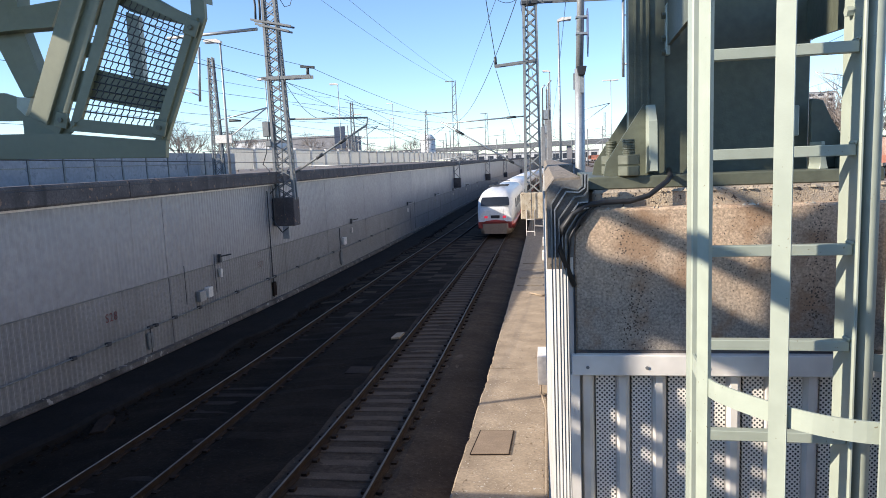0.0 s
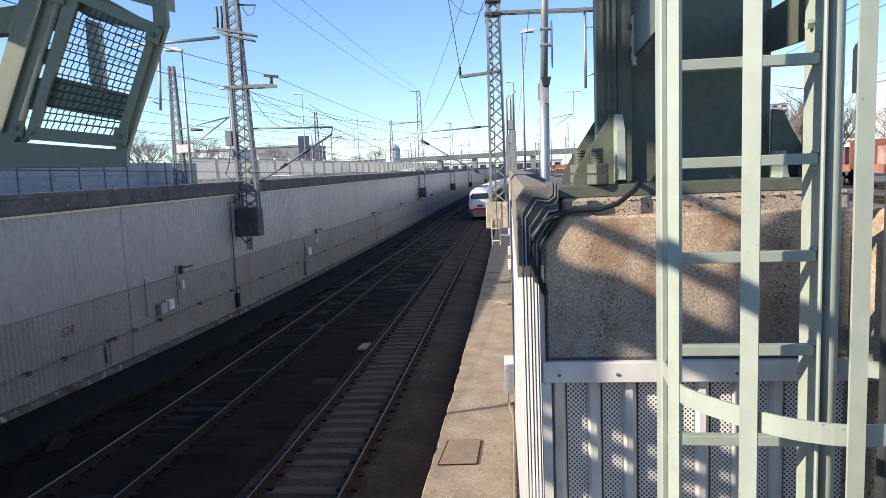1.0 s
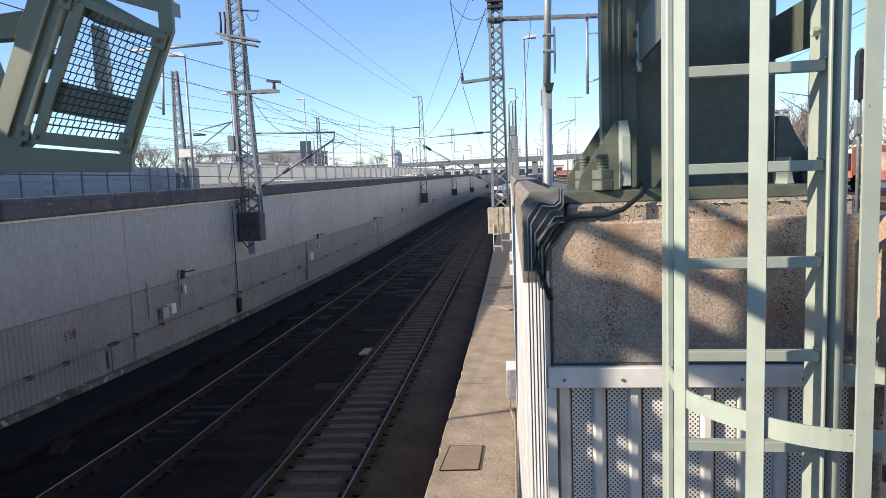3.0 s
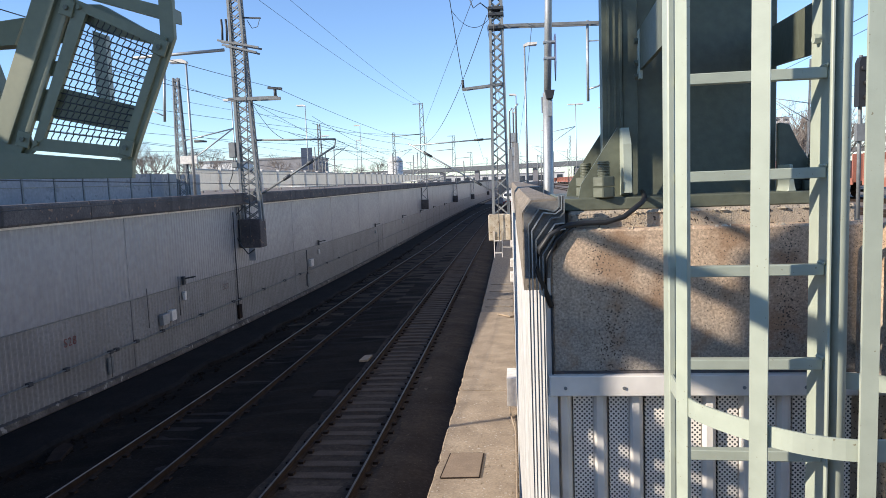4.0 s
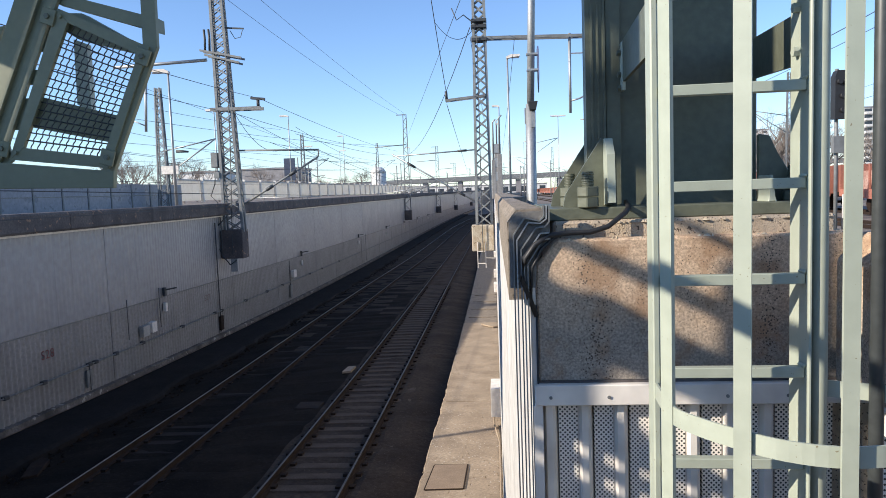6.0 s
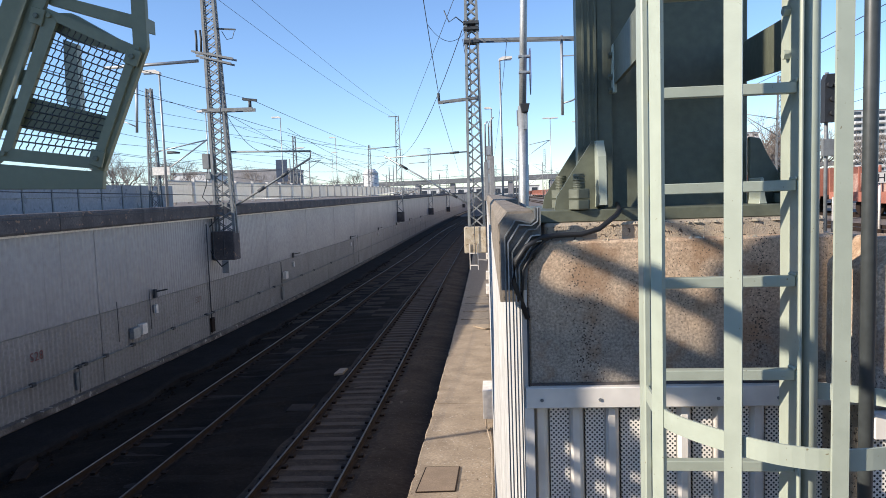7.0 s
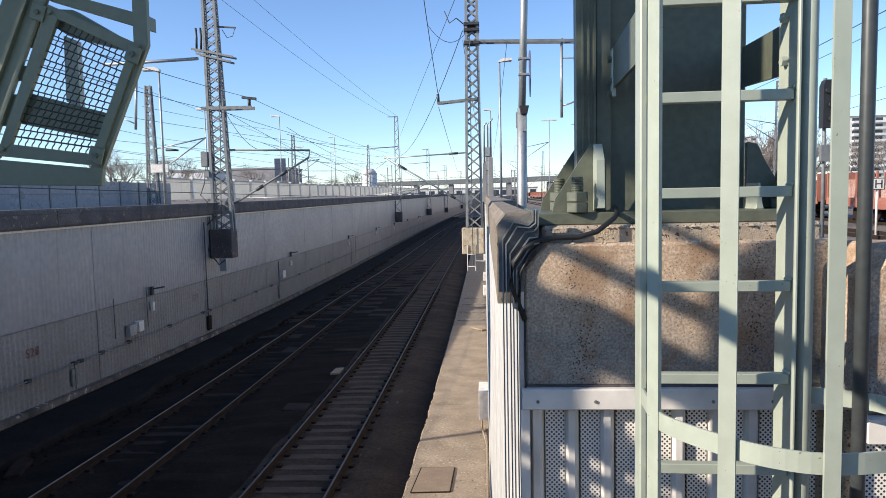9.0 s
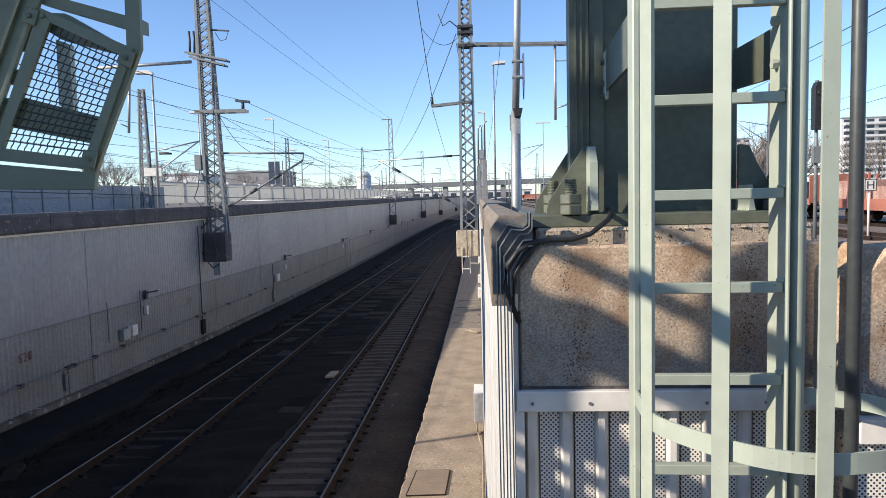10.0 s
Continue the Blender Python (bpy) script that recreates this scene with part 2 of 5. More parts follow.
ZINC = material("weathered_zinc", (0.25, 0.26, 0.26), (0.18, 0.19, 0.19), 3.0, 0.6, 0.3)
PLINTH = material("grimy_plinth_concrete", (0.20, 0.175, 0.15), (0.05, 0.042, 0.036), 1.6, 0.95, bump=0.8, bump_scale=25, spots=(0.34, 0.31, 0.27), spot_scale=5, spot_amount=0.35)
FOOTING = material("pale_stained_concrete", (0.70, 0.64, 0.52), (0.42, 0.33, 0.22), 3.0, 0.9, bump=0.4, bump_scale=40, streak=0.9, spots=(0.2, 0.14, 0.09), spot_scale=7, spot_amount=0.3)

# ---- ground, track bed, walls ----
def sheet(name, rows, mat, label, category, kind="structure"):
    """A sheet through rows of points, all of one length."""
    bm = bmesh.new()
    grid = [[bm.verts.new(p) for p in r] for r in rows]
    for a, b in zip(grid, grid[1:]):
        for i in range(len(a) - 1):
            bm.faces.new((a[i], a[i + 1], b[i + 1], b[i]))
    ob = part(name, bm, mat)
    return tagged(ob, label, category, kind=kind)


# one sheet of ground: high on both sides, sunk between the walls
rows = []
for y in [-400, -60] + STEPS + [420, 700, 1600]:
    yy = min(max(y, -12), 340)
    zb, rx = rail_z(yy) - 0.75, track_x(yy)
    wl, wr = wall_x(yy) - 0.3, max(0.25, rx + 3.9)
    lift = 0.004 * max(0, min(y, 400))
    rows.append([(-1600, y, 5.0 + lift), (-80, y, 5.0 + lift), (wl - 0.6, y, 4.9 + lift * 0.7), (wl - 0.05, y, 4.6), (wl, y, zb), (rx - 6.2, y, zb), (rx - 2, y, zb), (wr - 0.2, y, zb),
                 (wr, y, zb), (wr + 0.05, y, 3.1), (wr + 1.5, y, YARD_Z), (30, y, YARD_Z), (1600, y, YARD_Z)])
sheet("ground", rows, GROUND, "brown gravel ground of the railway yard with a sunken cutting", "ground")

# ballast bed, a little heaped between the sleepers
rows = []
for y in np.arange(2, 200, 0.5):
    rx, lx, z = track_x(y), left_track_x(y), rail_z(y) - 0.2
    xs = [wall_x(y) + 0.15, wall_x(y) + 1.5, lx - 1.9, lx - 1.05, lx - 0.8, lx, lx + 0.8, lx + 1.05, (lx + rx) / 2, rx - 1.05, rx - 0.8, rx, rx + 0.8, rx + 1.05, rx + 1.45, rx + 1.98]
    hs = [-0.02, -0.05, 0.0, 0.085, 0.045, 0.04, 0.045, 0.085, 0.08, 0.085, 0.03, 0.02, 0.03, 0.07, 0.045, -0.13]
    xs[-1] = -1.515 - 0.006 * (y - 10)
    rows.append([(x + (random.uniform(-0.05, 0.05) if x < xs[-1] else 0), y, z + h + random.uniform(-0.025, 0.025)) for x, h in zip(xs, hs)])
ballast = sheet("ballast", rows, BALLAST, "sooty ballast darkened for the cutting's shade, between the concrete sleepers", "ballast")
ballast.data.materials.append(DUSTY_HAZED)
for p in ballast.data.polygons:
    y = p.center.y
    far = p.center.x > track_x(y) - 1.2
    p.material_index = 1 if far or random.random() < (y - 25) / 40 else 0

# rails
def rail(line, side):
    bm = bmesh.new()
    foot = [(-0.075, -0.16), (0.075, -0.16), (0.075, -0.145), (0.012, -0.12), (0.012, -0.045), (0.034, -0.03), (0.034, -0.006), (-0.034, -0.006), (-0.034, -0.03), (-0.012, -0.045), (-0.012, -0.12), (-0.075, -0.145)]
    sweep(bm, foot, [(line(y) + side * 0.752, y, rail_z(y)) for y in np.arange(1, 220, 2.0)])
    return bm


for line in (track_x, left_track_x):
    for side in (-1, 1):
        r = tagged(part("rail", rail(line, side), RUST), "rusty steel rail with a polished running surface", "rail", "rails in the cutting")
        bm = bmesh.new()
        w = 0.018 if line is left_track_x and side < 0 else 0.02
        sweep(bm, [(-w, -0.006), (w, -0.006), (w - 0.004, 0.0), (0.004 - w, 0.0)], [(line(y) + side * 0.752, y, rail_z(y)) for y in np.arange(1, 220, 2.0)])
        part("running_surface", bm, STEEL if line is left_track_x and side < 0 else RAILTOP, r, "polished steel strip" if line is left_track_x and side < 0 else "")

# left retaining wall: concrete behind, sooty capping on top
bm = bmesh.new()
for y0, y1 in zip(STEPS, STEPS[1:]):
    pts = []
    for y in (y0, y1):
        x = wall_x(y) - 0.12
        pts.append([bm.verts.new(p) for p in ((x - 0.45, y, rail_z(y) - 0.5), (x, y, rail_z(y) - 0.5), (x, y, wall_top(y) - 0.02), (x - 0.45, y, wall_top(y) - 0.02))])
    for i in range(4):
        bm.faces.new((pts[0][i], pts[0][(i + 1) % 4], pts[1][(i + 1) % 4], pts[1][i]))
wall_left = tagged(part("wall_west", bm, CONCRETE), "tall retaining wall clad in ribbed white sheet", "wall", kind="structure")
y = -6.0
while y < 330:
    y1 = y + (6.0 if y < 120 else 20.0)
    bm = bmesh.new()
    out = [(-0.62, 0.0), (0.16, 0.0), (0.2, 0.06), (0.2, 0.46), (0.16, 0.52), (-0.62, 0.52)]
    sweep(bm, out, [(wall_x(v), v, wall_top(v)) for v in (y + 0.012, (y + y1) / 2, y1 - 0.012)])
    part("coping_block", bm, CAP, wall_left, "soot-blackened concrete coping")
    y = y1

bm = bmesh.new()
sweep(bm, [(-0.1, -0.05), (0.045, -0.06), (0.05, -0.004), (-0.1, -0.004)], [(wall_x(v), v, wall_top(v)) for v in STEPS if v >= 3])
part("flashing", bm, WHITE, wall_left, "pale sheet-metal flashing under the coping")

# ribbed sheets on it, in bays, an upper and a lower tier
def ribbed(y0, y1, lo, hi, pitch, depth, mat, parent, name="panel"):
    bm = bmesh.new()
    cols, v = [], y0 + 0.006
    while v < y1 - 0.006:
        for dy, d in ((0.0, 0.0), (0.25, 0.0), (0.5, depth), (0.75, depth)):
            w = min(v + dy * pitch, y1 - 0.006)
            cols.append((w, d))
        v += pitch
    grid = [[bm.verts.new((wall_x(w) - 0.08 + d, w, z)) for z in (lo(w), hi(w))] for w, d in cols]
    for a, b in zip(grid, grid[1:]):
        bm.faces.new((a[0], b[0], b[1], a[1]))
    return part(name, bm, mat, parent)


SEAM = lambda y: 1.70 + 0.32 * math.exp((16 - y) / 22)
CONDUIT = lambda y: 0.43 + 0.26 * math.exp((16 - y) / 22)
y = 4.0
while y < 300:
    y1 = y + (8.0 if y < 124 else 22.0)
    pitch = 0.19 if y < 60 else 0.6
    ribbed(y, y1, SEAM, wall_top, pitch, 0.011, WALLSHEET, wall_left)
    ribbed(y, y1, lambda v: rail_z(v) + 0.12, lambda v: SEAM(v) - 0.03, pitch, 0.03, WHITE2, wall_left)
    y = y1
bm = bmesh.new()
sweep(bm, [(-0.1, 0), (0.12, 0), (0.10, 0.15), (-0.1, 0.17)], [(wall_x(v), v, rail_z(v) - 0.02) for v in STEPS if v >= 3])
part("plinth", bm, PLINTH, wall_left, "grimy crumbling concrete plinth strip")
bm = bmesh.new()
sweep(bm, [(-0.06, -0.012), (-0.03, -0.012), (-0.03, 0.012), (-0.06, 0.012)], [(wall_x(v), v, SEAM(v) - 0.015) for v in STEPS if v >= 3])
part("seam_strip", bm, MASTGREY, wall_left)
bm = bmesh.new()
tube(bm, [(wall_x(v) + 0.05, v, CONDUIT(v)) for v in STEPS if 3 <= v <= 215], 0.022, 6)
part("conduit", bm, MASTGREY, wall_left, "grey cable conduit")
bm = bmesh.new()
path = []
for v in np.arange(4, 200, 0.8):
    path.append((wall_x(v), v, rail_z(v)))
rings = []
for x, v, z in path:
    e = 1.75 + random.uniform(-0.1, 0.1) + 0.25 * noise.noise((0, v * 0.3, 0))
    rings.append([bm.verts.new((x + u, v, z + w)) for u, w in ((0.125, -0.4), (0.125, -0.03), (e - 0.1, -0.06), (e, -0.12), (e + 0.05, -0.4))])
for a, c in zip(rings, rings[1:]):
    for k in range(4):
        bm.faces.new((a[k], a[k + 1], c[k + 1], c[k]))
tagged(part("side_path", bm, PATH_DARK), "sooty asphalt path darkened for shade, along the white wall", "path", kind="structure")
bm = bmesh.new()
for k in range(700):
    v = 6 + 60 * random.random()
    u, r = wall_x(v) + 1.85 + random.gauss(0.15, 0.22), random.uniform(0.02, 0.08)
    z = rail_z(v) - 0.2
    c = [bm.verts.new((u + r * math.cos(a) * random.uniform(0.7, 1.3), v + r * math.sin(a) * random.uniform(0.7, 1.3), z)) for a in (0.3, 1.6, 2.9, 4.3)]
    t = bm.verts.new((u + random.uniform(-0.03, 0.03), v, z + r * random.uniform(0.7, 1.2)))
    for i in range(4):
        bm.faces.new((c[i], c[(i + 1) % 4], t))
tagged(part("rubble", bm, BALLAST), "dark broken rubble along the path edge", "rubble", kind="stuff")

# right wall: concrete core, white ribbed sheet, rough coping
wall_right = thing("wall_east", "retaining wall clad in sunlit white sheet under rough coping", "wall", kind="structure")
RIGHT = lambda y: -0.02 - 0.006 * (y - 10) if y < 40 else max(-0.2 + 0.0002 * (y - 40) ** 2, track_x(y) + 2.6 if y > 130 else -1)
PANEL = lambda y: RIGHT(y) + 0.085 * max(0.0, 1 - (y - 2.43) / 6.0) ** 1.5
bm = bmesh.new()
sweep(bm, [(0.13, -6.5), (0.3, -6.5), (0.3, -0.32), (0.13, -0.32)], [(RIGHT(v), v, 5.2) for v in STEPS if v >= 6])
part("core", bm, CONCRETE, wall_right)
y = 2.43
while y < 160:
    y1 = y + (4.0 if y < 42.0 else 20.0)
    bm = bmesh.new()
    pitch, cols, v = (0.13 if y < 40 else 0.5), [], y
    while v < y1:
        for dy, d in ((0.0, 0.0), (0.5, 0.0), (0.62, -0.026), (0.88, -0.026)):
            cols.append((min(v + dy * pitch, y1), d))
        v += pitch
    grid = [[bm.verts.new((PANEL(w) + d, w, z)) for z in (max(rail_z(w) + 0.33, -0.4), 4.9)] for w, d in cols]
    for a, b in zip(grid, grid[1:]):
        bm.faces.new((a[0], b[0], b[1], a[1]))
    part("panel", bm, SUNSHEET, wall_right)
    bm = bmesh.new()
    w = 0.12 if y < 4 else 0.26
    out = [(0.0, -0.34), (0.0, -0.062), (0.032, -0.02), (w, -0.016), (w, -0.34)]
    sweep(bm, out, [(RIGHT(v), v, 5.19 + 0.0012 * v) for v in np.linspace(y + 0.004, y1 - 0.004, 4)])
    part("coping_block", bm, COPING, wall_right, "rough lichen-stained concrete coping")
    y = y1

# walkway slabs along the right wall
walkway = thing("walkway", "sunlit concrete walkway slabs beside the track", "walkway", kind="structure")
y = 4.6
x0 = lambda v: -1.5 - 0.006 * (v - 10)
while y < 124:
    bm = bmesh.new()
    rings = []
    for v in np.linspace(y + 0.02, y + 11.98, 41):
        e = random.choice((0.0, 0.0, 0.01, 0.02, 0.05)) * random.random()
        z = rail_z(v) + 0.3 - (0.06 if y > 28 else 0)
        rings.append([bm.verts.new(p) for p in ((x0(v) + e, v, z - 0.7), (RIGHT(v) - 0.03, v, z - 0.7), (RIGHT(v) - 0.03, v, z), (x0(v) + 0.03 + e, v, z), (x0(v) + e, v, z - 0.03))])
    for a, c in zip(rings, rings[1:]):
        for i in range(5):
            bm.faces.new((a[i], a[(i + 1) % 5], c[(i + 1) % 5], c[i]))
    bm.faces.new(rings[0][::-1])
    bm.faces.new(rings[-1])
    part("slab", bm, SLAB if y < 20 else COPING, walkway, "" if y < 20 else "darker brown planking")
    y += 12.0
bm = bmesh.new()
for k in range(1500):
    v = 5 + 30 * random.random() ** 1.5
    u = random.choice((-0.03, -0.05, -0.12, -1.42, -1.35, -0.7)) + random.gauss(0, 0.09 if k % 3 else 0.3)
    u = min(max(u, -1.45), -0.04) + RIGHT(v)
    r, z = random.uniform(0.006, 0.022), rail_z(v) + 0.3
    c = [bm.verts.new((u + r * math.cos(a), v + r * 1.3 * math.sin(a), z)) for a in (0.2, 2.3, 4.4)]
    t = bm.verts.new((u, v, z + r))
    for i in range(3):
        bm.faces.new((c[i], c[(i + 1) % 3], t))
tagged(part("loose_gravel", bm, SLAB), "scattered loose gravel on the concrete walkway", "gravel", kind="stuff")

# ---- concrete pier, steel column and caged ladder ----
pier = thing("concrete_pier", "weathered exposed-aggregate concrete pier with chamfered edge and soot stains", "pier", kind="structure")
bm = bmesh.new()
prism(bm, [(0.12, 4.56), (0.12, 4.975), (0.195, 5.065), (1.2, 5.065), (1.2, 4.56)], 2.4, 4.2, XZ)
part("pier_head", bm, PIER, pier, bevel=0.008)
bm = bmesh.new()
box(bm, 0.122, 1.2, 2.394, 2.399, 4.5585, 4.567)
part("sealant", bm, CAP, pier)
bm = bmesh.new()
box(bm, 0.19, 1.16, 2.47, 3.5, 5.055, 5.125)
part("mortar_bed", bm, CONCRETE, pier, "crumbling mortar bed", bevel=0.01)
bm = bmesh.new()
box(bm, 0.14, 1.3, 2.47, 4.1, -0.6, 4.55)
part("shaft", bm, CONCRETE, pier)
bm = bmesh.new()
prism(bm, [(1.117, 4.56), (1.117, 4.975), (1.192, 5.065), (2.4, 5.065), (2.4, 4.56)], 2.08, 2.38, XZ)
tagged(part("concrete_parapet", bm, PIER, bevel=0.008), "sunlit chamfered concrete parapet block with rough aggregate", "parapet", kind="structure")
bm = bmesh.new()
prism(bm, [(1.2, -0.5), (1.2, 4.6), (1.5, 4.6), (1.5, -0.5)], 3.2, 3.5, XZ)
tagged(part("concrete_return", bm, CONCRETE), "shaded concrete return wall behind the ladder", "wall", kind="structure")

crumbs = random.Random(21)
for z, y, n, x0, x1 in ((5.118, 2.466, 34, 0.42, 1.16), (5.066, 2.41, 26, 0.22, 1.18)):
    bm = bmesh.new()
    for k in range(n):
        u, r = crumbs.uniform(x0, x1), crumbs.uniform(0.003, 0.008)
        w = crumbs.uniform(0.6, 2.4)
        c = [bm.verts.new((u + r * w * a, y + r * b, z - 0.003)) for a, b in ((-1, -0.5), (0.2, -1), (1, -0.2), (0.5, 0.9), (-0.7, 0.8))]
        t = bm.verts.new((u + r * crumbs.uniform(-0.4, 0.4), y, z + r * crumbs.uniform(0.5, 1.1)))
        for i in range(5):
            bm.faces.new((c[i], c[(i + 1) % 5], t))
    tagged(part("mortar_crumbs", bm, FOOTING, pier), "pale crumbled mortar", kind="stuff")

# steel column
column = thing("steel_column", "large green steel bridge column, darkened for shade, bolted to the concrete pier", "column")
bm = bmesh.new()
prism(bm, [(0.42, 2.75), (0.42, 3.3), (0.995, 3.3), (0.995, 2.75)], 5.165, 9.5, lambda u, v, w: (u, v, w))
part("shaft", bm, SHADEGREEN, column, bevel=0.004)
bm = bmesh.new()
box(bm, 0.345, 0.42, 2.72, 2.745, 5.165, 9.5)
box(bm, 0.345, 0.36, 2.745, 2.8, 5.165, 9.5)
part("flange", bm, SHADEGREEN, column)
for x0, x1, d in ((0.364, 0.372, 0.006), (0.389, 0.395, 0.005), (0.411, 0.419, 0.008)):
    bm = bmesh.new()
    box(bm, x0, x1, 2.7195 - d, 2.7195, 5.2, 9.5)
    part("stiffener_rib", bm, SHADEGREEN, column)
bm = bmesh.new()
box(bm, 0.4205, 0.478, 2.722, 2.7495, 5.17, 9.5)
part("edge_strip", bm, SHADEGREEN, column, bevel=0.003)
bm = bmesh.new()
box(bm, 0.178, 1.16, 2.52, 3.5, 5.125, 5.17)
part("base_plate", bm, SHADEGREEN, column, bevel=0.004)
for y, dx in ((2.62, 0.0), (2.95, -0.02)):
    bm = bmesh.new()
    prism(bm, [(0.44 + dx, 5.17), (0.44 + dx, 5.425), (0.385 + dx, 5.425), (0.25 + dx, 5.22), (0.24 + dx, 5.17)], y, y + 0.016, XZ)
    part("gusset", bm, SHADEGREEN, column)
bm = bmesh.new()
prism(bm, [(2.52, 5.185), (2.618, 5.175), (2.618, 5.42), (2.58, 5.42), (2.53, 5.36)], 0.392, 0.42, YZ)
part("gusset", bm, GREEN, column)
bm = bmesh.new()
prism(bm, [(0.972, 5.17), (0.972, 5.42), (1.01, 5.412), (1.04, 5.343), (1.085, 5.27), (1.085, 5.17)], 2.66, 2.69, XZ)
part("gusset", bm, SHADEGREEN, column, bevel=0.003)
bm = bmesh.new()
prism(bm, [(0.962, 5.17), (0.970, 5.19), (0.967, 5.265), (0.979, 5.265), (0.984, 5.19), (0.994, 5.17)], 2.55, 2.659, XZ)
part("stiffener_foot", bm, GREEN, column, bevel=0.002)
bm = bmesh.new()
box(bm, 0.915, 0.945, 2.70, 2.7495, 5.29, 5.40)
part("lug", bm, GREEN, column, bevel=0.003)
bm = bmesh.new()
prism(bm, [(0.468, 5.60), (0.468, 5.778), (0.482, 5.786), (0.482, 5.60)], 2.64, 2.6795, XZ)
cleat = part("cleat", bm, GREEN, column, "angle edge in the sunlit tone of green that carries the ladder bracket", bevel=0.002)
for z in (5.61, 5.66, 5.74):
    bm = bmesh.new()
    prism(bm, [(2.66 + 0.012 * math.cos(k * math.pi / 3), z + 0.012 * math.sin(k * math.pi / 3)) for k in range(6)], 0.455, 0.4675, YZ)
    part("bolt", bm, SHADEGREEN, cleat)


def hexagon(bm, x, y, z0, z1, r):
    prism(bm, [(x + r * math.cos(k * math.pi / 3 + 0.3), y + r * math.sin(k * math.pi / 3 + 0.3)) for k in range(6)], z0, z1, lambda u, v, w: (u, v, w))


for x, y in ((0.322, 2.53), (0.285, 2.8), (1.08, 2.62), (1.08, 2.9)):
    bm = bmesh.new()
    for k in range(9):
        z = 5.245 + k * 0.0062
        tube(bm, [(x, y, z), (x, y, z + 0.0035), (x, y, z + 0.006)], 0.0225 if k % 2 else 0.0205, 12)
    bolt = part("anchor_bolt", bm, SHADEGREEN, column, "thick threaded anchor bolt")
    for z in (5.171, 5.21):
        bm = bmesh.new()
        hexagon(bm, x, y, z, z + 0.036, 0.042)
        part("nut", bm, SHADEGREEN, bolt, bevel=0.003)

# ladder with its cage
bm = bmesh.new()
tube(bm, [(1.026, 1.95, 2.0), (1.026, 1.95, 9.0)], 0.019, 16)
tagged(part("support_post", bm, POSTSHADE), "slim green steel post, darkened for shade, beside the caged ladder", "post")
ladder = thing("caged_ladder", "pale green painted steel ladder with safety cage", "ladder")
bm = bmesh.new()
box(bm, 0.432, 0.453, 2.0, 2.07, 2.0, 9.0)
part("stile", bm, GREEN, ladder, bevel=0.004)
bm = bmesh.new()
box(bm, 0.846, 0.854, 1.954, 2.085, 2.0, 9.0)
part("stile", bm, GREEN, ladder, bevel=0.002)
bm = bmesh.new()
tube(bm, [(0.888, 1.987, 2.0), (0.888, 1.987, 9.0)], 0.022, 20)
part("tube", bm, GREEN, ladder)
for z in (5.60, 5.72, 5.87):
    bm = bmesh.new()
    prism(bm, [(2.03 + 0.014 * math.cos(k * math.pi / 3), z + 0.014 * math.sin(k * math.pi / 3)) for k in range(6)], 0.828, 0.8455, YZ)
    part("bolt", bm, GREEN, ladder)
for k in range(-6, 12):
    z = 4.967 + 0.2675 * k
    bm = bmesh.new()
    bar(bm, (0.453, 2.0, z), (0.845, 1.99, z), 0.03, 0.03)
    rung = part("rung", bm, GREEN, ladder, bevel=0.002)
    bm = bmesh.new()
    for a in range(5):
        tube(bm, [(0.8385, 1.973 + 0.007 * a, z + 0.0165), (0.8455, 1.975 + 0.007 * a, z + 0.022)], 0.005, 6)
    part("weld", bm, GREEN, rung)
STRAPS = [(0.425, 1.8, -68, 0.024), (0.538, 1.58, -28, 0.019), (0.724, 1.48, -6, 0.0165)]
for x, y, a, w in STRAPS:
    c, s = math.cos(radians(a)), math.sin(radians(a))
    bm = bmesh.new()
    d = 0.005
    prism(bm, [(x + c * u - s * v, y + s * u + c * v) for u, v in ((-w, -d), (w, -d), (w, d), (-w, d))], 2.0, 9.0, lambda u, v, q: (u, v, q))
    part("cage_strap", bm, GREEN, ladder)


def hoop(z):
    bm = bmesh.new()
    pts = [(0.44, 2.0), (0.432, 1.8), (0.462, 1.71), (0.542, 1.60), (0.62, 1.53), (0.715, 1.495), (0.83, 1.505), (0.95, 1.545), (1.05, 1.64), (1.10, 1.78), (1.06, 1.93), (0.91, 2.01)]
    fine = []
    for i in range(len(pts) - 1):
        p0, p1, p2, p3 = (Vector(pts[min(max(k, 0), len(pts) - 1)]) for k in (i - 1, i, i + 1, i + 2))
        for s in (0.0, 0.25, 0.5, 0.75):
            fine.append(tuple(0.5 * (2 * p1 + (p2 - p0) * s + (2 * p0 - 5 * p1 + 4 * p2 - p3) * s * s + (3 * p1 - p0 - 3 * p2 + p3) * s ** 3)))
    pts = fine + [pts[-1]]
    rings = []
    for i, (x, y) in enumerate(pts):
        a, b = pts[max(i - 1, 0)], pts[min(i + 1, len(pts) - 1)]
        n = Vector((b[1] - a[1], a[0] - b[0], 0)).normalized() * 0.003
        rings.append([bm.verts.new((x + k * n.x, y + k * n.y, z + v)) for k, v in ((1, -0.024), (-1, -0.024), (-1, 0.024), (1, 0.024))])
    for a, b in zip(rings, rings[1:]):
        for j in range(4):
            bm.faces.new((a[j], a[(j + 1) % 4], b[(j + 1) % 4], b[j]))
    part("cage_hoop", bm, GREEN, ladder)


for z in (4.645, 6.25, 7.85, 3.05):
    hoop(z)
for x, s in ((0.44, -1), (0.88, 1)):
    bm = bmesh.new()
    bar(bm, (x, 2.07, 5.65 if s > 0 else 5.69), (0.985 if s > 0 else 0.483, 2.75 if s > 0 else 2.715, 5.71), 0.012, 0.15)
    part("wall_bracket", bm, SHADEGREEN, ladder)

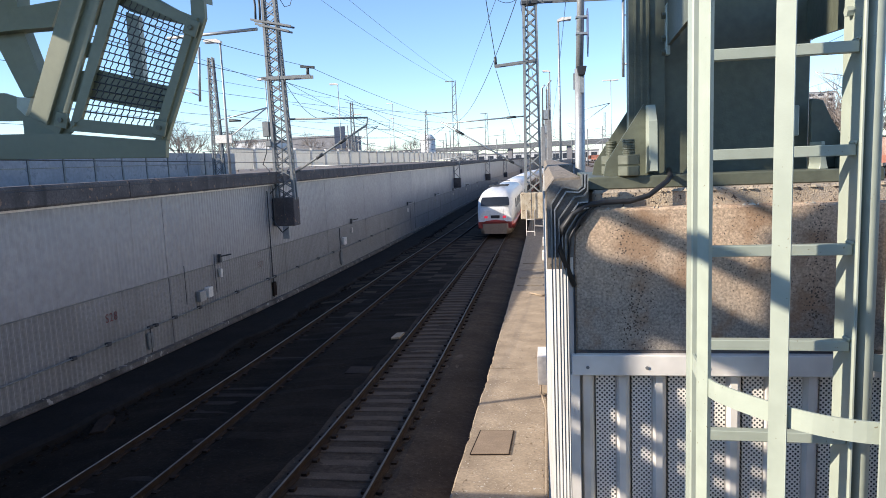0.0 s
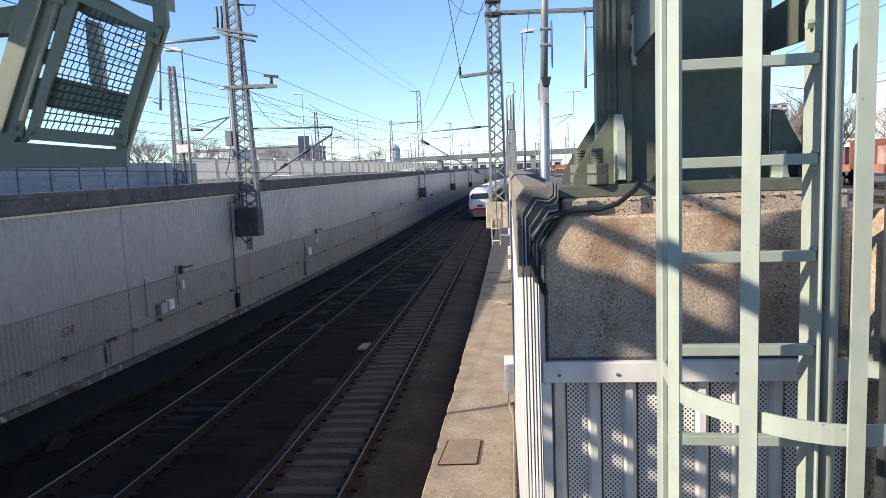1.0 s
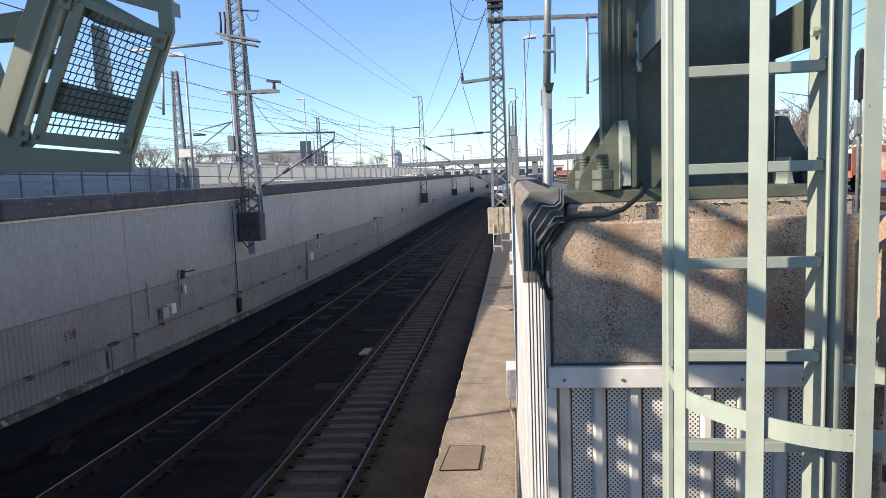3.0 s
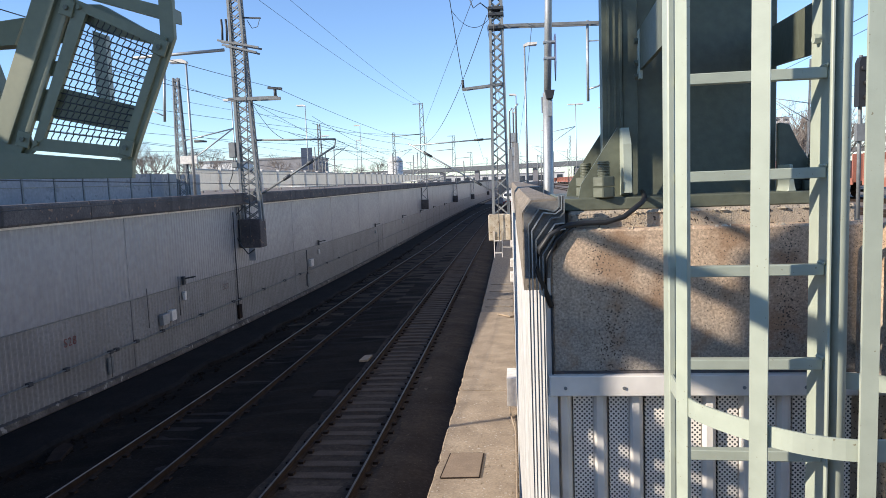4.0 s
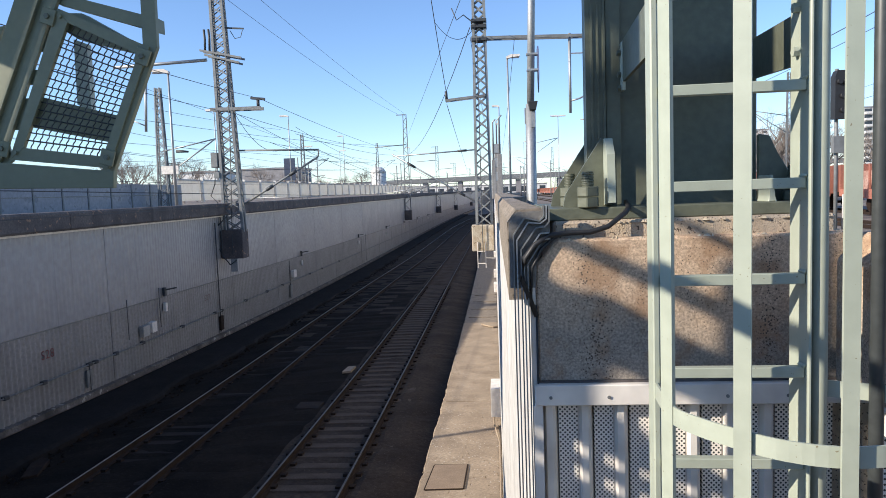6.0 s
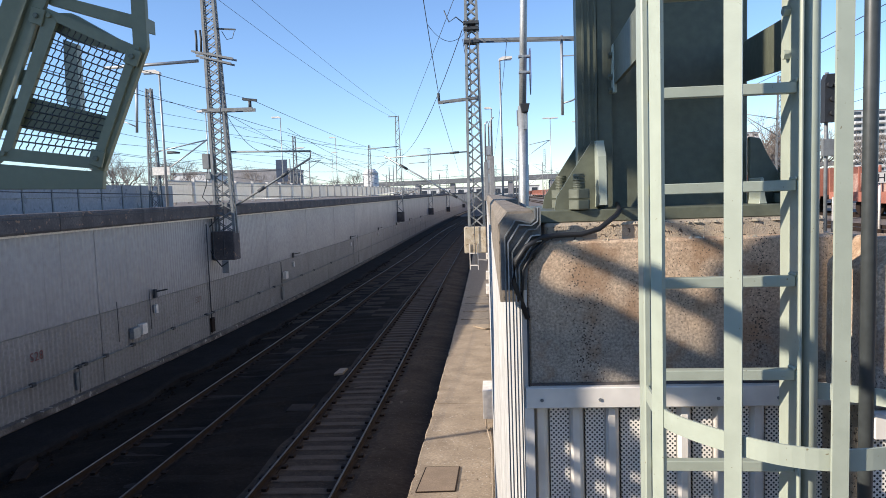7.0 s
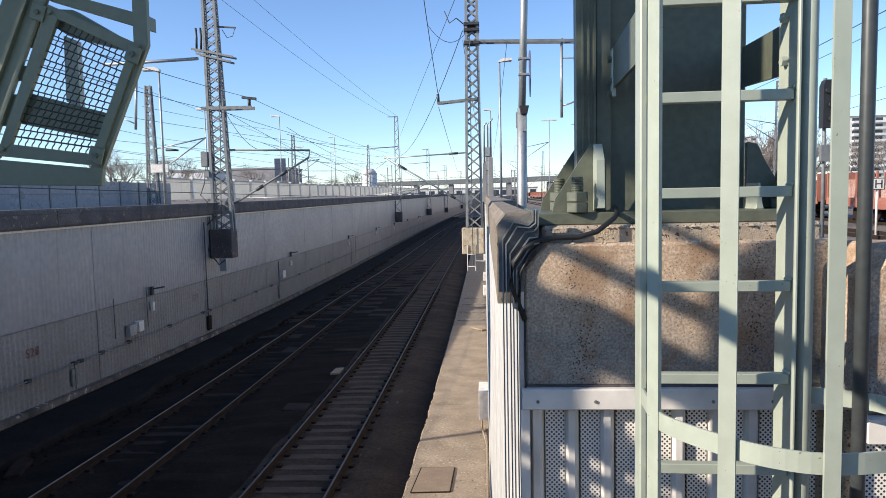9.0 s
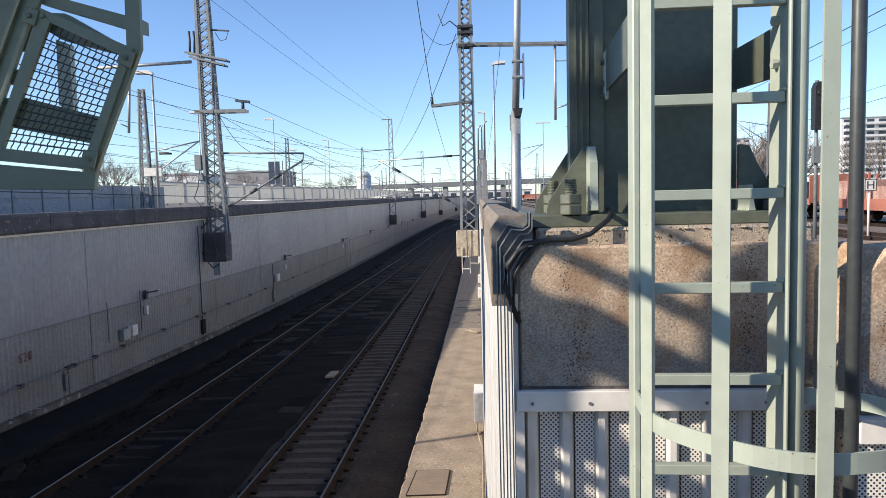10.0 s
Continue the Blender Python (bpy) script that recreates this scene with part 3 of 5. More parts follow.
# perforated sheet below the pier head
def perforated(name, base, pitch, hole):
    """White sheet with rows of round holes set on the slant."""
    m = bpy.data.materials.new(name)
    m.use_nodes = True
    t = m.node_tree
    b = t.nodes["Principled BSDF"]
    b.inputs["Roughness"].default_value = 0.5
    sep = t.nodes.new("ShaderNodeSeparateXYZ")
    t.links.new(t.nodes.new("ShaderNodeTexCoord").outputs["Object"], sep.inputs[0])

    def calc(op, a, c=None):
        n = t.nodes.new("ShaderNodeMath")
        n.operation = op
        for i, v in enumerate((a, c)):
            if v is None:
                continue
            if isinstance(v, (int, float)):
                n.inputs[i].default_value = v
            else:
                t.links.new(v, n.inputs[i])
        return n.outputs[0]

    u = calc("DIVIDE", calc("ADD", sep.outputs["X"], sep.outputs["Z"]), pitch)
    v = calc("DIVIDE", calc("SUBTRACT", sep.outputs["X"], sep.outputs["Z"]), pitch)
    du = calc("SUBTRACT", calc("FRACT", u), 0.5)
    dv = calc("SUBTRACT", calc("FRACT", v), 0.5)
    r = calc("SQRT", calc("ADD", calc("MULTIPLY", du, du), calc("MULTIPLY", dv, dv)))
    fac = calc("LESS_THAN", r, hole)
    mx = t.nodes.new("ShaderNodeMix")
    mx.data_type = "RGBA"
    mx.inputs[6].default_value, mx.inputs[7].default_value = (*base, 1), (0.03, 0.03, 0.03, 1)
    t.links.new(fac, mx.inputs[0])
    t.links.new(mx.outputs[2], b.inputs["Base Color"])
    return m


PERF = perforated("perforated_white_sheet", (0.80, 0.75, 0.68), 0.017, 0.30)
cladding = thing("perforated_cladding", "white perforated ribbed metal cladding below the concrete pier", "cladding", kind="structure")
bm = bmesh.new()
box(bm, 0.105, 1.3, 2.365, 2.45, 4.485, 4.558)
part("edge_trim", bm, WHITE, cladding, bevel=0.003)
for k in range(8):
    x = 0.133 + 0.125 * k
    bm = bmesh.new()
    prism(bm, [(x, 2.43), (x + 0.004, 2.43), (x + 0.012, 2.40), (x + 0.034, 2.40), (x + 0.045, 2.408), (x + 0.052, 2.43), (x + 0.0565, 2.45), (x, 2.45)], 1.0, 4.484, lambda u, v, w: (u, v, w))
    part("rib", bm, WHITE, cladding)
    bm = bmesh.new()
    box(bm, x + 0.057, x + 0.1245, 2.425, 2.45, 1.0, 4.484)
    part("perforated_strip", bm, PERF, cladding)
bm = bmesh.new()
box(bm, 0.1, 0.132, 2.375, 2.46, 1.0, 4.484)
part("corner_trim", bm, WHITE, cladding)
for k in range(6):
    bm = bmesh.new()
    tube(bm, [(0.16 + 0.2 * k, 2.366, 4.515), (0.16 + 0.2 * k, 2.361, 4.515)], 0.006, 8)
    part("screw", bm, MASTGREY, cladding)
side_cl = thing("side_cladding", "white perforated cladding on the return of the parapet", "cladding", kind="structure")
bm = bmesh.new()
box(bm, 1.105, 2.4, 2.045, 2.13, 4.485, 4.558)
part("edge_trim", bm, WHITE, side_cl)
bm = bmesh.new()
box(bm, 1.117, 2.4, 2.08, 2.13, 1.0, 4.484)
part("perforated_strip", bm, PERF, side_cl)

# bent sealing strips between coping and pier
bm = bmesh.new()
prism(bm, [(0.098, 1.0), (0.098, 4.90), (0.117, 4.90), (0.117, 1.0)], 2.395, 2.41, XZ)
tagged(part("joint_cover", bm, WHITE), "white folded sheet covering the joint beside the pier", "cover sheet", kind="structure")
bm = bmesh.new()
prism(bm, [(0.03, 4.9), (0.03, 5.125), (0.06, 5.165), (0.145, 5.168), (0.147, 5.185), (0.172, 5.185), (0.172, 5.075), (0.125, 5.0), (0.118, 4.9)], 2.396, 2.41, XZ)
tagged(part("joint_seal", bm, RUBBER), "dark rubber seal closing the joint at the coping end", "seal", kind="structure")
FOLDS = [
    [(0.045, 3.6), (0.045, 5.087), (0.083, 5.143), (0.096, 5.143), (0.135, 5.133), (0.151, 5.148), (0.151, 5.187)],
    [(0.056, 3.6), (0.056, 5.067), (0.096, 5.129), (0.138, 5.125), (0.159, 5.14), (0.160, 5.187)],
    [(0.068, 3.6), (0.070, 5.035), (0.124, 5.110), (0.154, 5.112), (0.168, 5.129), (0.169, 5.187)],
    [(0.080, 3.6), (0.080, 5.010), (0.137, 5.090), (0.168, 5.092)],
    [(0.092, 3.6), (0.092, 4.985), (0.145, 5.068), (0.172, 5.072)],
]
for k, pts in enumerate(FOLDS):
    bm = bmesh.new()
    for (xa, za), (xb, zb) in zip(pts, pts[1:]):
        bar(bm, (xa, 2.388 - 0.002 * k, za), (xb, 2.388 - 0.002 * k, zb), 0.0045, 0.014, (0, 1, 0))
    tagged(part("sealing_strip", bm, GALV if k % 2 else ZINC), "folded grey metal strip sealing the joint beside the pier", "seal", "joint seals")
bm = bmesh.new()
tube(bm, [(0.119, 2.39, 4.2), (0.119, 2.39, 4.84)], 0.0035, 6)
tube(bm, [(0.119, 2.39, 4.80), (0.072, 2.374, 4.93), (0.08, 2.372, 5.007), (0.117, 2.374, 5.052), (0.169, 2.385, 5.082), (0.234, 2.40, 5.088), (0.311, 2.41, 5.088), (0.375, 2.42, 5.105), (0.439, 2.45, 5.15), (0.46, 2.5, 5.165), (0.47, 2.6, 5.185)], 0.0095, 8)
tagged(part("cable", bm, BLACK), "black rubber cable looping over the pier edge", "cable")
bm = bmesh.new()
tube(bm, [(0.10, 2.385, 4.85), (0.105, 2.38, 4.97), (0.14, 2.386, 5.035), (0.18, 2.392, 5.07), (0.23, 2.44, 5.09)], 0.006, 8)
tagged(part("cable", bm, BLACK), "black rubber cable looping over the pier edge", "cable")

# ---- bridge structure beside and behind the camera ----
bridge = thing("steel_bridge", "green painted steel bridge framework with a wire mesh guard", "bridge")


def plate(name, outline, y, d, mat, parent, label="", bevel=0.0):
    bm = bmesh.new()
    prism(bm, outline, y, y + d, XZ)
    return part(name, bm, mat, parent, label, bevel)


plate("bottom_chord", [(-6.0, 5.46), (-2.915, 5.37), (-2.90, 5.505), (-3.02, 5.51), (-3.83, 5.60), (-6.0, 5.66)], 5.0, 0.05, FRAMEGREEN, bridge, bevel=0.004)
plate("slanted_post", [(-2.90, 5.505), (-2.50, 6.40), (-2.49, 7.1), (-2.60, 7.1), (-2.605, 6.38), (-3.0, 5.505)], 5.005, 0.045, FRAMEGREEN, bridge, bevel=0.003)
plate("diagonal_leg", [(-3.48, 7.0), (-3.29, 6.98), (-3.9, 5.67), (-4.05, 5.74)], 4.98, 0.03, FRAMEGREEN, bridge, bevel=0.003)
plate("inner_leg", [(-3.34, 6.99), (-3.14, 6.98), (-3.35, 6.6), (-3.43, 6.42), (-3.74, 5.74), (-3.83, 5.59), (-3.95, 5.67)], 5.012, 0.03, FRAMEGREEN, bridge)
for outline in ([(-3.41, 6.86), (-3.24, 6.85), (-3.42, 6.42), (-3.48, 6.43)],
                [(-3.5, 6.29), (-3.45, 6.29), (-3.5, 6.18), (-3.56, 6.18)],
                [(-3.61, 6.08), (-3.55, 6.08), (-3.66, 5.84), (-3.73, 5.85)],
                [(-3.97, 5.69), (-3.76, 5.73), (-3.73, 5.61), (-3.86, 5.53), (-3.99, 5.54)]):
    plate("tie_plate", outline, 5.045, 0.02, FRAMEGREEN, bridge)
plate("top_plate", [(-3.3, 6.86), (-2.5, 6.62), (-2.5, 6.52), (-3.3, 6.78)], 5.05, 0.1, FRAMEGREEN, bridge)
plate("cross_beam", [(-5.09, 6.83), (-4.3, 6.78), (-4.31, 6.67), (-3.9, 6.7), (-4.01, 6.49), (-4.31, 6.49), (-5.15, 6.46)], 5.3, 0.15, FRAMEGREEN, bridge)
plate("far_brace", [(-4.74, 6.92), (-4.42, 6.71), (-4.24, 6.12), (-4.34, 5.95), (-4.42, 5.95), (-4.77, 6.74)], 5.4, 0.12, FRAMEGREEN, bridge)
plate("gusset", [(-5.07, 5.98), (-4.39, 5.96), (-4.28, 5.92), (-4.14, 5.91), (-4.19, 5.8), (-3.97, 5.66), (-3.99, 5.55), (-4.25, 5.56), (-4.25, 5.73), (-4.38, 5.73), (-5.1, 5.77)], 5.15, 0.03, FRAMEGREEN, bridge)
plate("stiffener", [(-4.24, 5.91), (-4.11, 5.9), (-4.18, 5.76), (-4.25, 5.83)], 5.1, 0.04, GREEN, bridge)
quad = [Vector((-3.17, 6.61)), Vector((-2.64, 6.35)), Vector((-2.97, 5.61)), Vector((-3.60, 5.70))]
outer = [Vector((-3.24, 6.72)), Vector((-2.55, 6.40)), Vector((-2.93, 5.52)), Vector((-3.72, 5.615))]
guard = thing("mesh_guard", "green steel frame holding crimped wire mesh, bolted to the bridge frame", "mesh guard")
for i in range(4):
    j = (i + 1) % 4
    plate("frame_bar", [outer[i], outer[j], quad[j], quad[i]], 4.985 if i % 2 else 4.988, 0.035, FRAMEGREEN, guard)


for bar_part, p in zip(guard.children, (outer[0] + Vector((0.02, -0.06)), outer[1] + Vector((-0.05, -0.05)), outer[2] + Vector((-0.04, 0.06)), outer[3] + Vector((0.06, 0.05)))):
    bm = bmesh.new()
    prism(bm, [(p.x + 0.018 * math.cos(k * math.pi / 3), p.y + 0.018 * math.sin(k * math.pi / 3)) for k in range(6)], 4.965, 4.985, XZ)
    part("bolt", bm, FRAMEGREEN, bar_part)


for q, tilt in ((Vector((-3.31, 6.66)), -0.35), (Vector((-3.76, 5.70)), -0.3), (Vector((-2.60, 6.33)), -0.4), (Vector((-2.93, 5.60)), -0.3)):
    c, s = math.cos(tilt), math.sin(tilt)
    lug = plate("lug", [(q.x + c * u - s * v, q.y + s * u + c * v) for u, v in ((-0.055, -0.06), (0.055, -0.06), (0.055, 0.06), (-0.055, 0.06))], 4.966, 0.018, FRAMEGREEN, guard, bevel=0.004)
    bm = bmesh.new()
    prism(bm, [(q.x + 0.02 * math.cos(k * math.pi / 3), q.y + 0.02 * math.sin(k * math.pi / 3)) for k in range(6)], 4.948, 4.9655, XZ)
    part("bolt", bm, SHADEGREEN, lug)


def on_quad(a, b):
    return (quad[0] * (1 - a) + quad[1] * a) * (1 - b) + (quad[3] * (1 - a) + quad[2] * a) * b


for k in range(1, 12):
    bm = bmesh.new()
    a = k / 12
    tube(bm, [(*(on_quad(a, i / 96) + Vector((0.0045 * math.sin(i * math.pi / 3), 0))), 0) for i in range(97)], 0.0048, 4)
    for v in bm.verts:
        v.co = Vector((v.co.x, 5.0 + v.co.z, v.co.y))
    part("mesh_wire", bm, WIRE, guard)
for k in range(1, 16):
    bm = bmesh.new()
    b = k / 16
    tube(bm, [(*on_quad(i / 12, b), 0.005) for i in range(13)], 0.0048, 4)
    for v in bm.verts:
        v.co = Vector((v.co.x, 5.0 + v.co.z, v.co.y))
    part("mesh_wire", bm, WIRE, guard)
plate("kick_plate", [(-3.48, 6.09), (-2.80, 5.90), (-2.90, 5.71), (-3.56, 5.86)], 5.035, 0.012, FRAMEGREEN, bridge)
plate("inner_post", [(-3.19, 6.51), (-3.09, 6.47), (-3.09, 5.96), (-3.2, 6.02)], 5.08, 0.06, GREEN, bridge)
plate("inner_top", [(-3.24, 6.57), (-3.13, 6.5), (-2.71, 6.38), (-2.72, 6.47), (-3.09, 6.69), (-3.23, 6.7)], 5.05, 0.1, FRAMEGREEN, bridge)

for outline in ([(-3.0, 4.8), (-3.0, 5.015), (-5.96, 3.915), (-7.31, 3.411), (-8.4, 3.0), (-6.8, 3.0), (-6.3, 3.15)],
                [(-3.0, 5.02), (-5.82, 3.975), (-5.84, 4.09), (-7.2, 3.60), (-7.33, 3.405), (-8.4, 3.01), (-9.5, 3.01), (-9.5, 4.2), (-5.5, 5.2), (-3.0, 5.2)]):
    bm = bmesh.new()
    prism(bm, outline, 7.4, 7.43, lambda u, v, w: (u, v, w))
    part("deck_plate", bm, FRAMEGREEN, bridge)
for x1, y0, y1 in ((-6.5, -3.1, 1.2), (-7.0, 1.204, 4.6)):
    bm = bmesh.new()
    box(bm, -14.0, x1, y0, y1, 5.62, 5.8)
    part("floor_plate", bm, FRAMEGREEN, bridge)
# unseen plates added and shaped to throw the shadows on pier and column
truss = thing("bridge_truss", "unseen green plates shaped to cast shadows on the pier and column", "bridge truss")
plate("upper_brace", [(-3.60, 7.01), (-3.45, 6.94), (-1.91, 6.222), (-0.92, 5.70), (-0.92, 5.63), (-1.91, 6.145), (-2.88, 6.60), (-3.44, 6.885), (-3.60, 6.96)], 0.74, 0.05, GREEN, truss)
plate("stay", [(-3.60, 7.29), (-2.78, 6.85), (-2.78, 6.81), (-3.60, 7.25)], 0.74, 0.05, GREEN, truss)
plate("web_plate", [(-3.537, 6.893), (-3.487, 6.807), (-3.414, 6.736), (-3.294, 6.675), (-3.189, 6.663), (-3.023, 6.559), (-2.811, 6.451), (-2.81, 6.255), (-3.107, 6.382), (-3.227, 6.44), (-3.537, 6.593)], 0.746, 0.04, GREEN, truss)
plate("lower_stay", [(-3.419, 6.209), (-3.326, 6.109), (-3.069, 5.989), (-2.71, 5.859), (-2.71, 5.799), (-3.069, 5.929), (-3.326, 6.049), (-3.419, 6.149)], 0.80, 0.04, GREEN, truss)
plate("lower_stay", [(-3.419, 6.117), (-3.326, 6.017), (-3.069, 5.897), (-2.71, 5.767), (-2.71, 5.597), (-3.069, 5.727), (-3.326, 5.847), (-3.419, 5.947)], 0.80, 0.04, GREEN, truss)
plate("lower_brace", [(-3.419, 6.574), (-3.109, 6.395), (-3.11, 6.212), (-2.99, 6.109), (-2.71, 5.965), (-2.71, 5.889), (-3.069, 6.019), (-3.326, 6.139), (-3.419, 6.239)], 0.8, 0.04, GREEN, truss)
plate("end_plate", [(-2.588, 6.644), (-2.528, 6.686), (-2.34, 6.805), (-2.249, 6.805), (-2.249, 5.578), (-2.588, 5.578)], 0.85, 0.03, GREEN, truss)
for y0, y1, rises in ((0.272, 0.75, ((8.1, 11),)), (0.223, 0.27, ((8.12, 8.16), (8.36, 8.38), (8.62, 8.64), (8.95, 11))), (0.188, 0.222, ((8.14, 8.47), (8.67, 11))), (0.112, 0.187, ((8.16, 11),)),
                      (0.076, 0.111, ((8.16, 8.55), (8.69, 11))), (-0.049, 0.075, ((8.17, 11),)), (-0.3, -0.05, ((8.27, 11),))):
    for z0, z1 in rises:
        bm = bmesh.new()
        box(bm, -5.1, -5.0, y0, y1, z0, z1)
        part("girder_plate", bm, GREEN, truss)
bm = bmesh.new()
tube(bm, [(-12.4, 8.8, 4.9), (-12.4, 8.8, 8.2)], 0.08, 8)
tagged(part("cable_mast", bm, MASTGREY), "unseen slim grey post that casts a thin shadow on the walkway", "post")
back = thing("bridge_girder", "unseen dark green steel wall that cuts skylight behind the footway", "bridge girder")
bm = bmesh.new()
box(bm, -16.0, -4.5, -3.3, -3.2, 3.0, 5.0)
part("web", bm, FRAMEGREEN, back)
bm = bmesh.new()
box(bm, -4.499, 12.0, -3.3, -3.2, 3.6, 5.7)
part("tower_web", bm, FRAMEGREEN, back)
for k in range(6):
    bm = bmesh.new()
    box(bm, -15.8 + 2.0 * k, -15.7 + 2.0 * k, -3.199, -2.95, 3.0, 5.0)
    part("stiffener", bm, FRAMEGREEN, back)
bm = bmesh.new()
box(bm, -2.0, 6.0, -5.0, 0.1, 3.4, 3.6)
tagged(part("footbridge_deck", bm, SLAB), "unseen pale concrete footbridge deck that bounces sun from behind the viewpoint", "bridge deck", kind="structure")

# ---- lattice masts and overhead line ----
def lattice_mast(name, label, x, y, z0, z1, w0, w1, d0=0.3, d1=0.2, mat=MASTGREY, step=0.55, group="catenary masts", shift=0.0, leg=0.07, brace=0.035, crossed=False):
    m = thing(name, label, "catenary mast", group)
    at = lambda z: ((z - z0) / (z1 - z0))
    legs = []
    for sx in (-1, 1):
        for sy in (-1, 1):
            f = lambda z, sx=sx, sy=sy: (x + shift * at(z) + sx * (w0 + (w1 - w0) * at(z)) / 2, y + sy * (d0 + (d1 - d0) * at(z)) / 2, z)
            legs.append(f)
    for sx in (0, 2):
        bm = bmesh.new()
        for f in legs[sx:sx + 2]:
            bar(bm, f(z0), f(z1), leg, leg, (0, 1, 0))
        part("leg", bm, mat, m)
    bm = bmesh.new()
    z, k = z0, 0
    while z < z1 - 0.1:
        h = min(step * (1 - 0.35 * at(z)), z1 - z)
        for a, b in ((0, 2), (1, 3), (0, 1), (2, 3)):
            p, q = (legs[a], legs[b]) if k % 2 else (legs[b], legs[a])
            bar(bm, p(z), q(z + h), brace, 0.015, (0, 1, 0))
            if crossed:
                bar(bm, q(z), p(z + h), brace, 0.015, (0, 1, 0))
        z += h
        k += 1
    part("lattice", bm, mat, m)
    return m


def bracket_block(parent, x, y, z0, z1, w):
    bm = bmesh.new()
    box(bm, x - w / 2, x + w / 2, y - 0.35, y + 0.35, z0, z1)
    part("footing", bm, CAP, parent, "soot-dark concrete footing hung on the wall", bevel=0.03)


mast = lattice_mast("catenary_mast", "tall grey lattice catenary mast on a sooty wall footing", -11.48, 29, 3.9, 14.5, 0.8, 0.46, shift=-0.25, leg=0.11, brace=0.045, step=0.5, crossed=True)
bracket_block(mast, -11.55, 29, 2.75, 4.0, 1.0)
for dy in (-0.18, 0.18):
    bm = bmesh.new()
    bar(bm, (-12.2, 29 + dy, 9.19), (-9.98, 29 + dy, 9.17), 0.05, 0.14)
    part("cross_arm", bm, MASTGREY, mast)
bm = bmesh.new()
tube(bm, [(-10.15, 29, 9.25), (-10.15, 29, 9.55)], 0.07, 8)
bar(bm, (-10.45, 29, 9.62), (-9.85, 29, 9.55), 0.16, 0.1)
part("insulator", bm, WIRE, mast)
for z, xa, xb in ((11.45, -12.5, -10.7), (11.25, -12.3, -10.8)):
    for dy in (-0.2, 0.2):
        bm = bmesh.new()
        bar(bm, (xa, 29 + dy, z + 0.25), (xb, 29 + dy, z - 0.15), 0.06, 0.08)
        part("head_bar", bm, MASTGREY, mast)
for x in (-12.35, -12.15):
    bm = bmesh.new()
    tube(bm, [(x, 29, 11.7), (x + 0.02, 29, 12.2), (x, 29, 12.6)], 0.05, 8)
    part("insulator", bm, WIRE, mast)
bm = bmesh.new()
bar(bm, (-11.4, 29, 12.62), (-10.6, 29, 12.55), 0.06, 0.06)
tube(bm, [(-11.2, 29, 12.5), (-11.0, 29, 12.15), (-10.75, 29, 12.2), (-10.65, 29, 12.5)], 0.015, 5)
part("jumper_bracket", bm, WIRE, mast)
bm = bmesh.new()
tube(bm, [(-16.5, 29, 11.2), (-12.3, 29, 11.32)], 0.07, 8)
part("cross_tube", bm, GALV, mast)
bm = bmesh.new()
tube(bm, [(-11.1, 29, 7.41), (-7.6, 29, 7.31)], 0.04, 8)
tube(bm, [(-11.0, 29, 5.1), (-7.65, 29, 7.0)], 0.045, 8)
tube(bm, [(-7.65, 29, 7.0), (-7.6, 29, 7.31)], 0.03, 6)
part("cantilever", bm, ZINC, mast, "galvanised cantilever tubes")
for s in (0.3, 0.62):
    bm = bmesh.new()
    p = Vector((-11.0, 29, 5.1)).lerp(Vector((-7.65, 29, 7.0)), s)
    d = (Vector((-7.65, 29, 7.0)) - Vector((-11.0, 29, 5.1))).normalized()
    tube(bm, [p, p + d * 0.35], 0.075, 8)
    part("insulator", bm, WIRE, mast)
bm = bmesh.new()
tube(bm, [(-10.4, 29, 5.35), (-7.6, 29, 5.3)], 0.022, 6)
part("steady_arm", bm, GALV, mast)
bm = bmesh.new()
box(bm, -12.32, -12.02, 28.8, 29.1, 6.7, 7.35)
box(bm, -12.2, -11.95, 28.75, 29.0, 6.25, 6.5)
part("switch_box", bm, MASTGREY, mast, bevel=0.02)
bm = bmesh.new()
tube(bm, [(-12.1, 28.8, 6.7), (-12.2, 28.8, 6.0), (-12.4, 28.8, 5.5), (-12.1, 28.75, 5.2), (-11.95, 28.6, 4.3), (-11.95, 28.6, 2.9)], 0.025, 5)
tube(bm, [(-11.35, 28.8, 12), (-11.4, 28.8, 8), (-11.5, 28.7, 4.3), (-11.5, 28.6, 2.9)], 0.02, 5)
part("cable", bm, WIRE, mast)

bm = bmesh.new()
tube(bm, [(-11.7, 28.7, 4.6), (-12.1, 28.6, 4.2), (-12.2, 28.6, 3.4), (-11.9, 28.5, 2.9), (-11.6, 28.5, 2.5), (-11.3, 28.5, 2.7)], 0.03, 6)
part("cable", bm, WIRE, mast)
bm = bmesh.new()
box(bm, -11.6, -11.3, 28.55, 28.64, 2.2, 2.75)
part("terminal_box", bm, GALV, mast)
mast = lattice_mast("catenary_mast", "slender grey lattice catenary mast on a pale stained footing", -0.62, 30, 3.8, 15.5, 0.66, 0.42, mat=material("mast_zinc", (0.33, 0.34, 0.33), (0.22, 0.23, 0.23), 3.0, 0.6, 0.3), shift=0.02, leg=0.11, brace=0.055, crossed=True)
bm = bmesh.new()
box(bm, -1.18, -0.22, 29.7, 30.5, 2.68, 3.82)
part("footing", bm, FOOTING, mast, "pale stained concrete footing", bevel=0.03)
bm = bmesh.new()
for z in (2.15, 2.68):
    bar(bm, (-0.95, 29.66, z), (-0.6, 29.66, z), 0.03, 0.04)
for x in (-0.95, -0.6):
    bar(bm, (x, 29.66, 1.95), (x, 29.66, 3.1), 0.03, 0.04)
